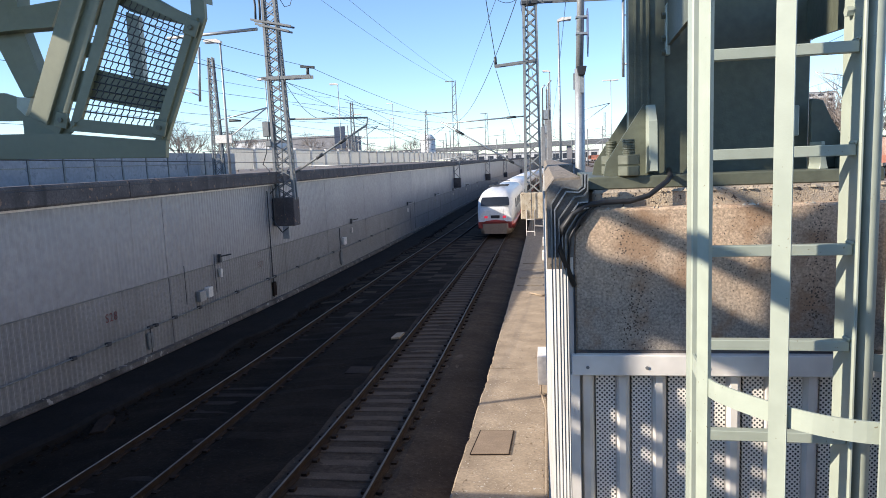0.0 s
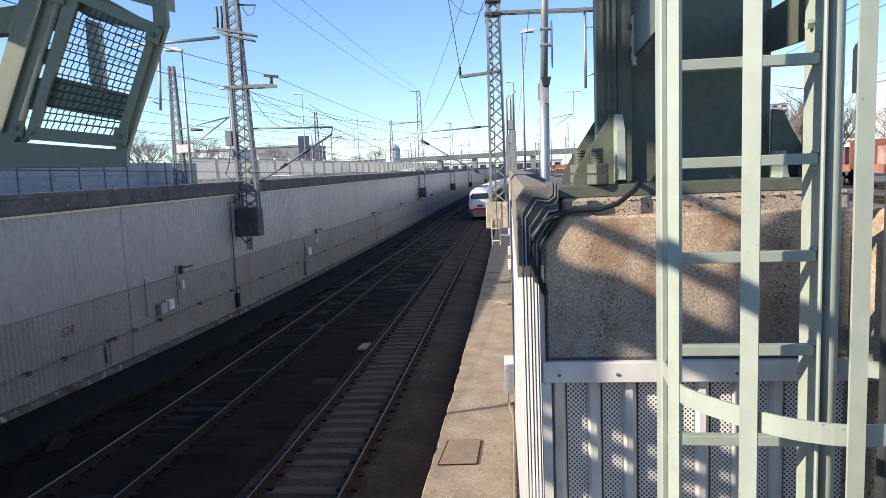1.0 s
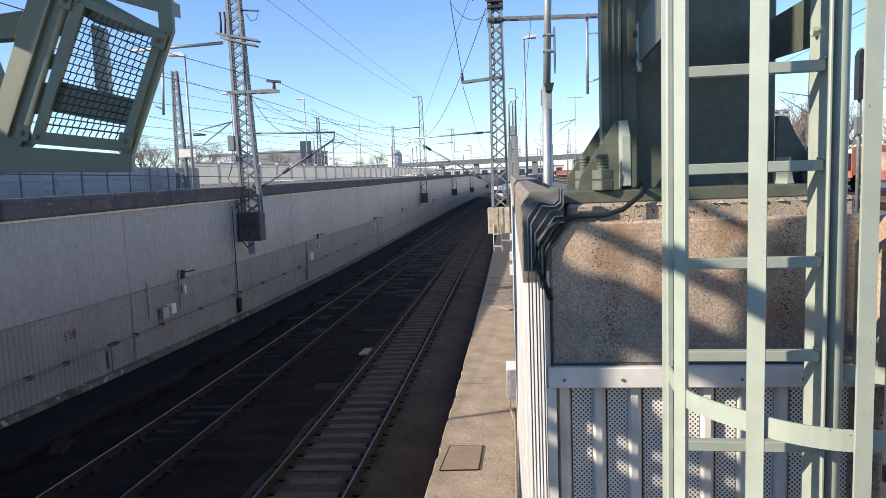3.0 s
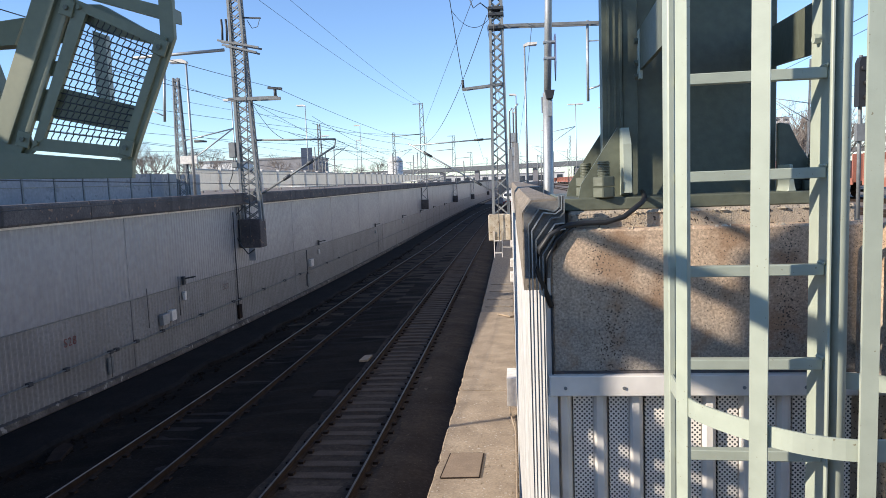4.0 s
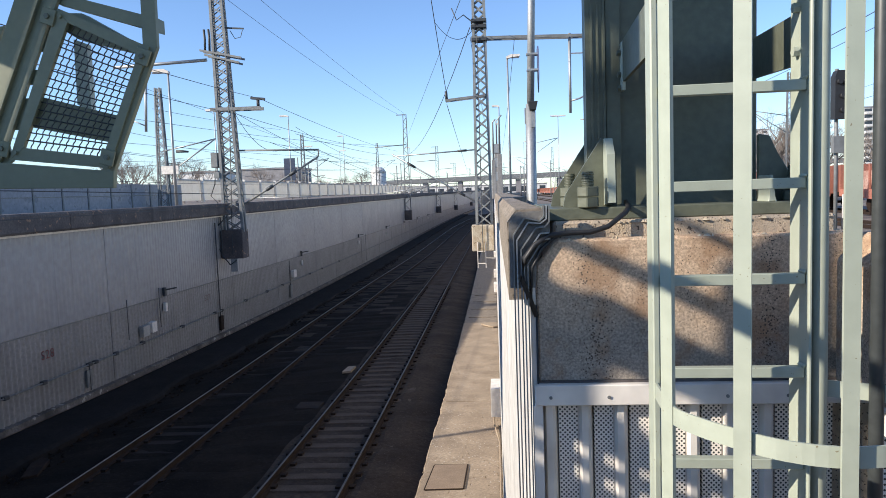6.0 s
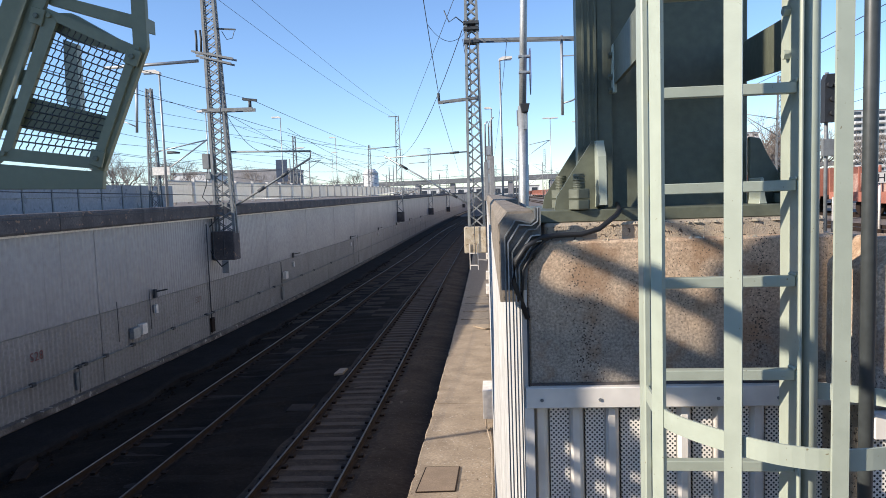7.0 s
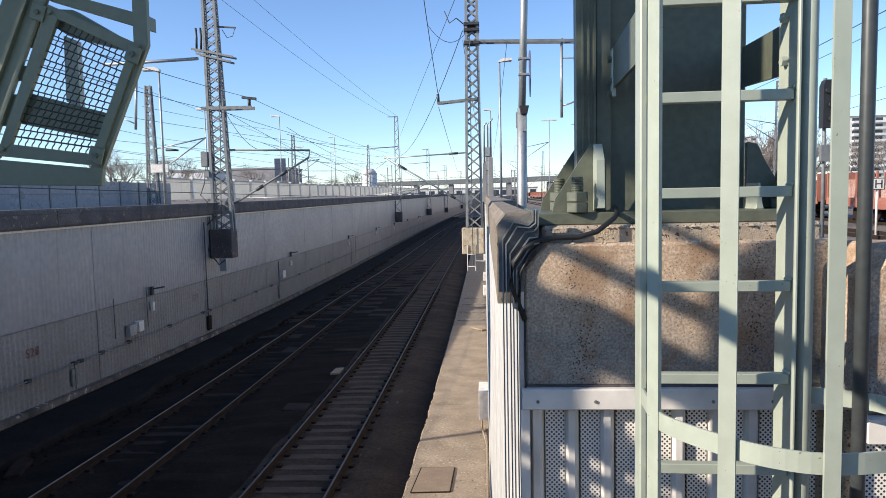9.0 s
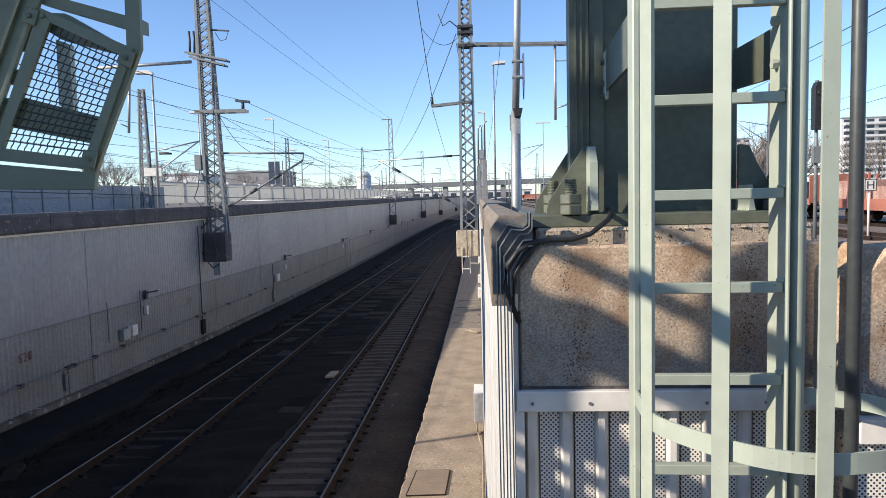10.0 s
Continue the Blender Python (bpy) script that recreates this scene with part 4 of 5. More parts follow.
bar(bm, (-0.6, 29.7, 2.4), (-0.22, 29.9, 2.35), 0.06, 0.06)
part("stirrup", bm, WHITE, mast)
bm = bmesh.new()
tube(bm, [(-2.12, 30, 9.66), (-2.1, 30, 9.3)], 0.06, 8)
part("insulator", bm, WIRE, mast)
for dy in (-0.16, 0.16):
    bm = bmesh.new()
    bar(bm, (-2.15, 30 + dy, 9.25), (-0.3, 30 + dy, 9.4), 0.05, 0.1)
    part("cross_arm", bm, MASTGREY, mast)
    bm = bmesh.new()
    bar(bm, (-0.95, 30 + dy, 11.83), (3.85, 30 + dy, 11.7), 0.06, 0.12)
    part("cross_beam", bm, MASTGREY, mast)
bm = bmesh.new()
tube(bm, [(3.22, 30, 11.85), (3.2, 30, 8.5)], 0.06, 8)
bar(bm, (3.2, 30, 11.0), (4.0, 30, 11.0), 0.05, 0.05)
tube(bm, [(3.2, 30, 9.0), (3.6, 30, 9.1), (4.6, 30, 9.6)], 0.04, 6)
part("drop_tube", bm, GALV, mast)
for z in (11.75, 12.3, 12.55):
    bm = bmesh.new()
    box(bm, -0.95, -0.28, 29.75, 30.25, z - 0.07, z + 0.07)
    part("collar", bm, WIRE, mast, bevel=0.02)
bm = bmesh.new()
tube(bm, [(-0.9, 29.8, 12.5), (-1.25, 29.8, 12.8), (-1.55, 29.8, 12.6), (-1.75, 29.8, 13.1)], 0.025, 6)
part("jumper_cable", bm, WIRE, mast)
for z in (6.9, 6.3, 5.7):
    bm = bmesh.new()
    box(bm, -0.2, 0.18, 29.8, 30.1, z, z + 0.4)
    part("switch_box", bm, GALV, mast, bevel=0.02)
bm = bmesh.new()
tube(bm, [(-0.9, 30, 7.1), (-4.55, 30, 6.95)], 0.03, 8)
tube(bm, [(-1.0, 30, 4.85), (-4.6, 30, 7.05)], 0.034, 8)
part("cantilever", bm, GALV, mast, "galvanised cantilever tubes")
for s in (0.12, 0.72):
    bm = bmesh.new()
    a, b = Vector((-1.0, 30, 4.85)), Vector((-4.6, 30, 7.05))
    p = a.lerp(b, s)
    tube(bm, [p, p + (b - a).normalized() * 0.4], 0.055, 8)
    part("insulator", bm, WIRE, mast)
bm = bmesh.new()
tube(bm, [(-1.3, 30, 7.085), (-1.7, 30, 7.07)], 0.05, 8)
part("insulator", bm, WIRE, mast)
bm = bmesh.new()
tube(bm, [(-5.0, 30, 5.35), (-2.6, 30, 5.6)], 0.02, 6)
part("steady_arm", bm, GALV, mast)
bm = bmesh.new()
tube(bm, [(-0.7, 29.7, 12), (-0.72, 29.6, 4.0), (-0.7, 29.6, 2.2)], 0.02, 5)
part("cable", bm, WIRE, mast)

for x, y, zf, zt in ((-11.85, 88, 2.0, 15.6), (-11.6, 131, 1.6, 14.3), (-11.0, 175, 1.0, 13.0), (-9.4, 235, 0.8, 13.5)):
    mast = lattice_mast("catenary_mast", "distant grey lattice catenary mast on the white retaining wall", x + 0.2, y, zf + 1.2, zt, 0.75, 0.4, step=0.8)
    bracket_block(mast, x + 0.2, y, zf, zf + 1.25, 0.95)
    bm = bmesh.new()
    tube(bm, [(x - 3.8, y, 11.5), (x + 0.3, y, 11.7)], 0.06, 6)
    part("cross_tube", bm, MASTGREY, mast)
    bm = bmesh.new()
    bar(bm, (x - 0.9, y, zt - 0.1), (x + 0.3, y, zt - 0.1), 0.1, 0.1)
    part("cross_arm", bm, MASTGREY, mast)
    bm = bmesh.new()
    tube(bm, [(x + 0.5, y, 7.2), (x + 4.2, y, 7.1)], 0.05, 6)
    tube(bm, [(x + 0.6, y, 5.2), (x + 4.2, y, 7.0)], 0.05, 6)
    part("cantilever", bm, ZINC, mast)

# ---- wires ----
wires = thing("overhead_wires", "thin dark overhead line wires strung between the masts", "overhead wires")


def wire(p, q, sag=0.0, r=0.012, name="wire"):
    p, q = Vector(p), Vector(q)
    bm = bmesh.new()
    tube(bm, [p.lerp(q, i / 14) - Vector((0, 0, 4 * sag * (i / 14) * (1 - i / 14))) for i in range(15)], r * 0.72, 4)
    part(name, bm, WIRE, wires)


wire((-7.6, -15, 5.75), (-7.6, 29, 5.35), 0.0, 0.012, "contact_wire")
wire((-7.6, 29, 5.35), (-7.8, 88, 5.4), 0.0, 0.014, "contact_wire")
wire((-7.8, 88, 5.4), (-7.6, 131, 5.4), 0.0, 0.016, "contact_wire")
wire((-3.8, 30, 5.4), (-4.2, 88, 5.4), 0.0, 0.014, "contact_wire")
wire((-4.2, 88, 5.4), (-4.0, 131, 5.4), 0.0, 0.016, "contact_wire")
wire((-10.6, -15, 5.15), (-11.2, 29, 5.05), 0.1)
wire((-7.6, 29, 7.3), (-7.8, 88, 7.1), 0.9, 0.014)
wire((-4.55, 30, 7.0), (-4.2, 88, 7.1), 0.9, 0.014)
wire((-7.8, 88, 7.1), (-7.6, 131, 7.1), 0.6, 0.016)
wire((-4.2, 88, 7.1), (-4.0, 131, 7.1), 0.6, 0.016)
wire((-6.5, 4, 7.6), (-10.1, 29, 9.6), 0.1)
wire((-10.1, 29, 9.6), (-12.7, 88, 10.9), 0.3, 0.016)
wire((-6.2, 4, 7.2), (-11.5, 30, 9.1), 0.1)
wire((-11.5, 30, 9.1), (-14.5, 88, 11.4), 0.4, 0.016)
wire((-11.3, 29, 9.1), (-7.65, 52, 6.0), 0.4, 0.014)
wire((-11.2, 29, 9.0), (-9.4, 29.2, 7.35), 0.5, 0.015)
wire((-14.2, 16, 16.6), (-12.5, 88, 15.6), 0.8, 0.018)
wire((-12.2, 16, 16.2), (-11.7, 88, 15.7), 0.5, 0.018)
wire((-0.3, 22, 12.9), (-11.2, 88, 13.05), 0.0, 0.018)
wire((-0.9, 27, 11.6), (-8.05, 60.0, 8.72), 1.2, 0.022)
wire((-2.1, 30, 9.1), (-4.7, 110, 8.4), 0.0, 0.018)
wire((-2.12, 30, 9.7), (-2.15, 22, 13.2), 0.1, 0.02)
wire((-0.6, 30, 12.6), (-2.15, 26, 11.6), 0.7, 0.016)
wire((0.9, 30, 11.8), (0.6, 120, 11.0), 1.0, 0.016)
wire((-1.0, 30, 11.9), (-0.3, 120, 10.0), 1.2, 0.016)
wire((-18, 5, 7.2), (-19, 38, 7.6), 0.2)
wire((-19, 38, 7.6), (-21, 120, 8.0), 1.0, 0.018)
wire((-22, 5, 9.2), (-23, 120, 10.2), 1.4, 0.018)
wire((-26, 5, 9.8), (-27, 140, 11.0), 1.4, 0.018)
wire((-17, 5, 6.6), (-18, 90, 7.1), 0.5, 0.016)
wire((-24, 20, 10.5), (-12, 88, 11.6), 0.8, 0.018)
wire((-12.42, 42.0, 9.27), (-13.13, 88.0, 10.4), 0.3, 0.02)
wire((-12.4, 42.0, 9.69), (-16.0, 88.0, 9.14), 0.3, 0.02)
wire((-11.97, 42.0, 7.76), (-15.8, 95.0, 10.17), 0.3, 0.02)
wire((-12.2, 42.0, 6.86), (-16.72, 95.0, 7.23), 0.3, 0.02)
wire((-14.08, 42.0, 8.82), (-17.37, 80.0, 9.16), 0.3, 0.02)
for x, z0, z1 in ((9, 9.5, 9.0), (13, 11.0, 10.2), (17, 9.8, 9.4), (24, 12.5, 11.6)):
    wire((x, 8, z0), (x - 2, 160, z1), 1.6, 0.016)

wire((-26.85, 48.0, 9.73), (-23.13, 95.0, 10.91), 0.15, 0.02)
wire((-25.28, 45.0, 7.75), (-30.32, 80.0, 10.98), 0.15, 0.02)
wire((-25.65, 50.0, 12.36), (-28.6, 90.0, 14.52), 0.15, 0.02)
wire((-22.66, 60.0, 11.04), (-22.97, 130.0, 11.15), 0.15, 0.02)
wire((-25.68, 46.0, 10.32), (-30.38, 70.0, 11.36), 0.15, 0.02)
wire((-27.05, 50.0, 14.27), (-24.06, 150.0, 9.77), 0.15, 0.02)
wire((-22.31, 70.0, 10.9), (-20.24, 150.0, 11.89), 0.15, 0.02)
wire((-26.49, 55.0, 9.94), (-33.33, 120.0, 11.02), 0.15, 0.02)
bm = bmesh.new()
tube(bm, [(-15.07, 29.0, 10.73), (-15.23, 29.0, 8.39)], 0.06, 8)
tube(bm, [(-15.83, 29.0, 8.91), (-15.23, 29.0, 8.64)], 0.03, 6)
tagged(part("drop_tube", bm, GALV), "galvanised drop tube hanging from the cross tube", "drop tube")

# ---- fences on the left rim ----
barrier = thing("noise_barrier", "blue-grey glazed noise barrier with dark posts", "noise barrier", kind="structure")
PANE = material("grey_blue_pane", (0.25, 0.275, 0.325), (0.20, 0.225, 0.27), 0.5, 0.3)
FENCEWHITE = material("pale_fence_panel", (0.78, 0.76, 0.72), (0.68, 0.66, 0.62), 0.4, 0.7, streak=0.3)
tn = FENCEWHITE.node_tree
glow = tn.nodes.new("ShaderNodeBsdfTranslucent")
glow.inputs["Color"].default_value = (0.75, 0.73, 0.68, 1)
both = tn.nodes.new("ShaderNodeMixShader")
both.inputs[0].default_value = 0.5
tn.links.new(tn.nodes["Principled BSDF"].outputs[0], both.inputs[1])
tn.links.new(glow.outputs[0], both.inputs[2])
tn.links.new(both.outputs[0], tn.nodes["Material Output"].inputs["Surface"])
zf = lambda y: 5.45 + 0.005 * (y - 43)
for k in range(18):
    y = 6 + 2.0 * k
    bm = bmesh.new()
    box(bm, -20.03, -19.97, y + 0.06, y + 1.94, zf(y) - 1.0, zf(y) + 0.3)
    part("pane", bm, PANE, barrier)
    bm = bmesh.new()
    box(bm, -20.03, -19.97, y + 0.06, y + 1.94, zf(y) + 0.34, zf(y) + 0.95)
    part("pane", bm, PANE, barrier)
    bm = bmesh.new()
    box(bm, -20.05, -19.95, y + 0.055, y + 1.945, zf(y) + 0.302, zf(y) + 0.338)
    part("rail", bm, MASTGREY, barrier)
    bm = bmesh.new()
    box(bm, -20.06, -19.94, y - 0.05, y + 0.05, zf(y) - 0.6, zf(y) + 1.02)
    part("post", bm, MASTGREY, barrier)
fence = thing("panel_fence", "weathered white panel fence with slanted post caps", "fence", kind="structure")
for k in range(40):
    y = 42 + 3.9 * k
    bm = bmesh.new()
    box(bm, -20.55, -20.47, y + 0.1, y + 3.8, zf(y) - 0.1, zf(y) + 1.25)
    part("fence_panel", bm, FENCEWHITE, fence)
    bm = bmesh.new()
    prism(bm, [(-20.45, zf(y) - 0.2), (-20.25, zf(y) - 0.2), (-20.3, zf(y) + 1.15), (-20.2, zf(y) + 1.4), (-20.45, zf(y) + 1.45)], y - 0.09, y + 0.09, XZ)
    part("post", bm, WHITE, fence)
    bm = bmesh.new()
    box(bm, -20.6, -20.44, y + 0.1, y + 3.8, zf(y) + 1.255, zf(y) + 1.34)
    part("top_rail", bm, GALV, fence)

# ---- lamp posts and poles ----
def lamp_post(x, y, z0, z1, head=0.7, side=1, r=0.07, double=False):
    t = thing("lamp_post", "slim galvanised yard lamp post with flat head", "lamp post", "yard lamp posts")
    bm = bmesh.new()
    tube(bm, [(x, y, z0), (x, y, (z0 + z1) / 2), (x, y, z1)], r, 8, r * 0.6)
    part("pole", bm, GALV, t)
    for s in ((side, -side) if double else (side,)):
        bm = bmesh.new()
        prism(bm, [(x - s * 0.05, z1), (x + s * 0.15, z1 + 0.04), (x + s * head, z1 + 0.1), (x + s * head, z1 + 0.2), (x + s * 0.15, z1 + 0.2), (x - s * 0.05, z1 + 0.1)], y - 0.11, y + 0.11, XZ)
        head_part = part("lamp_head", bm, WHITE, t)
        bm = bmesh.new()
        box(bm, min(x + s * 0.2, x + s * head * 0.95), max(x + s * 0.2, x + s * head * 0.95), y - 0.09, y + 0.09, z1 + 0.03, z1 + 0.055)
        part("lens", bm, PANE, head_part)
    return t


lamp_post(-14.55, 30, 5.0, 11.02, 0.75, -1)
lamp_post(0.66, 35, 3.2, 11.85, 0.62, 1)
lamp_post(0.3, 60, 3.2, 12.5, 0.6, -1)
lamp_post(0.05, 62, 3.2, 11.2, 0.3, 1)
lamp_post(-21.4, 70, 5.2, 13.7, 0.9, -1)
lamp_post(-24.7, 110, 5.4, 15.0, 1.0, -1)
lamp_post(-23.0, 55, 5.2, 12.6, 0.7, 1, double=True)
lamp_post(-27.0, 95, 5.4, 12.4, 1.2, 1)
lamp_post(-30, 130, 5.4, 14.0, 1.2, 1)
lamp_post(-19, 150, 5.4, 15.5, 1.0, -1)
lamp_post(8.0, 90, 3.2, 14.6, 1.0, 1, double=True)
lamp_post(14.2, 110, 3.2, 16.0, 1.0, -1, double=True)
lamp_post(5.5, 140, 3.2, 15.0, 1.0, 1)
lamp_post(33, 95, 3.2, 26.0, 1.4, -1, double=True)
lamp_post(20, 160, 3.2, 17.0, 1.2, 1)
for x, y, zt in ((-19.1, 38, 11.8), (-21, 120, 14.5), (-23.5, 82, 13.0), (3.4, 75, 13.8), (24.5, 60, 14.3), (5.8, 115, 14), (12, 150, 14.5), (-6, 190, 13), (2.0, 210, 14)):
    m = lattice_mast("catenary_mast", "distant grey lattice catenary mast in the yard", x, y, 5.0 if x < 0 else 3.2, zt, 0.62, 0.26, step=0.6, group="yard masts", crossed=y < 50)
    bm = bmesh.new()
    z = zt - 3.6
    tube(bm, [(x, y, z), (x + (3.2 if x < 5 else -3.2), y, z + 0.6)], 0.04, 6)
    tube(bm, [(x, y, z - 1.5), (x + (3.2 if x < 5 else -3.2), y, z + 0.6)], 0.04, 6)
    part("cantilever", bm, GALV, m)
bm = bmesh.new()
box(bm, -19.0, -18.0, 37.6, 37.7, 6.9, 7.35)
tagged(part("cabinet_box", bm, WHITE), "small white cabinet hung on a lattice mast", "cabinet")
bm = bmesh.new()
tube(bm, [(-18.0, 37.5, 8.15), (-17.6, 37.5, 8.13), (-17.3, 37.5, 8.1)], 0.09, 8, 0.05)
tagged(part("line_insulator", bm, WIRE), "dark fat line insulator on the overhead wire", "insulator")

rnd = random.Random(11)
for k in range(26):
    x = rnd.uniform(-42, -19) if k % 2 else rnd.uniform(3, 34)
    y = rnd.uniform(110, 310)
    z0, zt = (5.2, rnd.uniform(12, 16)) if x < 0 else (3.2, rnd.uniform(11.5, 15))
    m = thing("catenary_mast", "distant slim grey catenary mast in the yard", "catenary mast", "yard masts")
    bm = bmesh.new()
    tube(bm, [(x, y, z0), (x, y, zt)], 0.16, 6, 0.11)
    part("shaft", bm, MASTGREY, m)
    s = rnd.choice((-1, 1)) * 3.3
    bm = bmesh.new()
    tube(bm, [(x, y, zt - 3), (x + s, y, zt - 2.6)], 0.06, 5)
    tube(bm, [(x, y, zt - 4.6), (x + s, y, zt - 2.6)], 0.06, 5)
    part("cantilever", bm, GALV, m)

# pole with sensor plate behind the coping
pole = thing("sensor_pole", "galvanised steel pole with a blue plate and black lamp", "pole")
bm = bmesh.new()
tube(bm, [(0.43, 9, 3.2), (0.44, 9, 5.1), (0.45, 9, 6.35)], 0.062, 16)
tube(bm, [(0.45, 9, 6.35), (0.49, 9, 7.6), (0.52, 9, 8.8)], 0.047, 16)
part("shaft", bm, GALV, pole)
bm = bmesh.new()
prism(bm, [(8.9, 6.72), (8.9, 7.0), (8.98, 7.08), (9.2, 7.08), (9.2, 6.72), (9.05, 6.5)], 0.553, 0.566, YZ)
part("plate", bm, material("blue_grey_plate", (0.16, 0.19, 0.33), None, 3, 0.5), pole, "blue-grey edge-on plate")
for z in (6.78, 6.98):
    bm = bmesh.new()
    box(bm, 0.41, 0.56, 8.95, 9.06, z - 0.012, z + 0.012)
    part("clamp", bm, GALV, pole)
bm = bmesh.new()
prism(bm, [(0.43, 6.26), (0.51, 6.26), (0.535, 6.37), (0.41, 6.37)], 8.86, 8.96, XZ)
part("lamp_box", bm, BLACK, pole, "black tapered lamp box", bevel=0.006)
bm = bmesh.new()
box(bm, 0.37, 0.395, 8.98, 9.02, 6.1, 6.3)
box(bm, 0.45, 0.5, 8.92, 8.95, 6.05, 6.25)
part("cable_clip", bm, GALV, pole)

# white housings and cable posts on the coping
for x, y, z1, w in ((-0.12, 24, 6.35, 0.16), (0.1, 25, 6.6, 0.2), (0.0, 36, 7.6, 0.3)):
    t = thing("cable_post", "pale grey sheet-metal cable post standing at the coping", "cable post", "cable posts")
    bm = bmesh.new()
    prism(bm, [(x - w / 2, 5.0), (x + w / 2, 5.0), (x + w / 2.6, z1), (x - w / 2.6, z1)], y, y + 0.3, XZ)
    part("housing", bm, WHITE2, t, bevel=0.01)
    bm = bmesh.new()
    tube(bm, [(x, y + 0.1, z1), (x, y + 0.1, z1 + 1.3), (x + 0.1, y + 0.1, z1 + 1.4)], 0.03, 6)
    part("pipe", bm, GALV, t)

# ---- fittings on the left wall ----
def wall_item(name, label, category, y, z, w, h, d, mat, off=0.0):
    bm = bmesh.new()
    x = wall_x(y) - 0.03 + off
    box(bm, x, x + d, y - w / 2, y + w / 2, z - h / 2, z + h / 2)
    return tagged(part(name, bm, mat, bevel=0.01), label, category)


wall_item("switch_cabinet", "grey switch cabinet on the white wall", "cabinet", 21.75, 1.0, 0.42, 0.36, 0.16, GALV)
wall_item("switch_cabinet", "small white switch cabinet on the white wall", "cabinet", 22.25, 1.04, 0.32, 0.36, 0.18, WHITE)
wall_item("switch_cabinet", "small white switch cabinet on the white wall", "cabinet", 38.6, 0.92, 0.5, 0.42, 0.18, WHITE)
for y, z0, z1 in ((20.8, 0.9, 2.2), (28.0, -0.3, 4.35), (37.9, -0.4, 1.75), (22.9, 0.9, 2.3), (58.5, -0.5, 1.6), (60.5, -0.5, 1.9), (58.5, 1.2, 1.6), (18.6, -0.1, 0.6)):
    bm = bmesh.new()
    tube(bm, [(wall_x(y) + 0.03, y, z0), (wall_x(y) + 0.03, y, z1)], 0.026 if y in (28.0, 37.9) else 0.014, 6)
    tagged(part("downpipe", bm, WIRE), "thin dark cable pipe fixed upright on the white wall", "pipe", "wall pipes")
for y, z in ((23.3, 2.15), (40.4, 1.98), (57.5, 1.95), (72, 1.95), (86, 1.9), (100, 1.9), (115, 1.8)):
    t = thing("wall_lamp", "small dark bracket lamp on the white wall", "wall lamp", "wall lamps")
    bm = bmesh.new()
    bar(bm, (wall_x(y) - 0.03, y, z), (wall_x(y) + 0.45, y + 0.1, z + 0.08), 0.06, 0.05)
    part("arm", bm, WIRE, t)
    bm = bmesh.new()
    box(bm, wall_x(y) - 0.02, wall_x(y) + 0.08, y - 0.07, y + 0.07, z - 0.2, z + 0.1)
    part("housing", bm, WIRE, t, bevel=0.01)
    bm = bmesh.new()
    box(bm, wall_x(y) - 0.02, wall_x(y) + 0.08, y - 0.07, y + 0.07, z - 0.75, z - 0.45)
    part("tag", bm, WHITE, t)
for y in (15.2, 16.6, 18.6, 18.9, 20, 21.6, 24.5, 27.5, 28.2, 31, 34, 36.5, 42.0, 45, 50):
    wall_item("conduit_clamp", "dark clamp on the wall conduit", "clamp", y, CONDUIT(y), 0.16, 0.1, 0.12, WIRE)
wall_item("junction_box", "rusty junction box low on the wall", "junction box", 28.1, 0.05, 0.3, 0.6, 0.1, RUST)
wall_item("junction_box", "grey junction box low on the wall", "junction box", 18.6, 0.25, 0.25, 0.5, 0.06, MASTGREY)
wall_item("junction_box", "grey junction box low on the wall", "junction box", 38.0, 0.0, 0.35, 0.7, 0.1, MASTGREY)
FADEDRED = material("faded_red_marking", (0.22, 0.13, 0.12), (0.20, 0.15, 0.14), 8, 0.8)
REDPAINT = material("red_marking", (0.21, 0.06, 0.055), None, 8, 0.7)


def lettering(text, x, y, z, size, mat, turn, label):
    cu = bpy.data.curves.new("lettering", "FONT")
    cu.body, cu.size, cu.extrude, cu.align_x = text, size, 0.001, "CENTER"
    cu.space_character = 1.12
    cu.materials.append(mat)
    ob = new("lettering", cu)
    ob.matrix_basis = pose(x, y, z, 90, 0, turn)
    return tagged(ob, label, "marking")


lettering("S28", wall_x(17) - 0.04, 16.95, 1.25, 0.34, REDPAINT, 90, "red stencilled marking S28 on white wall sheet")
lettering("S27", wall_x(27) - 0.01, 26.9, 1.22, 0.33, FADEDRED, 90, "faded red stencilled marking S27 on the wall")

# ---- fittings on the walkway ----
bm = bmesh.new()
prism(bm, [(-1.36, 10.95), (-0.72, 11.0), (-0.70, 12.15), (-1.30, 12.12)], rail_z(11.5) + 0.26, rail_z(11.5) + 0.325, lambda u, v, w: (u, v, w))
for v in bm.verts:
    v.co.z += (11.5 - v.co.y) * 0.05
rim = bmesh.new()
ring_pts = [(-1.36, 10.95), (-0.72, 11.0), (-0.70, 12.15), (-1.30, 12.12)]
for a, c in zip(ring_pts, ring_pts[1:] + ring_pts[:1]):
    bar(rim, (a[0], a[1], rail_z(a[1]) + 0.305), (c[0], c[1], rail_z(c[1]) + 0.305), 0.035, 0.03)
hatch = tagged(part("hatch_cover", bm, material("hatch_concrete", (0.30, 0.22, 0.15), (0.22, 0.16, 0.11), 3, 0.9, bump=0.4), bevel=0.008), "square brown concrete hatch cover in a rusty steel frame", "hatch")
part("frame", rim, RUST, hatch, "rusty steel frame")
bm = bmesh.new()
box(bm, -0.28, 0.0, 14.4, 15.2, 0.40, 1.03)
t = tagged(part("wall_cabinet", bm, WHITE, bevel=0.012), "white metal cabinet on the wall above the walkway", "cabinet")
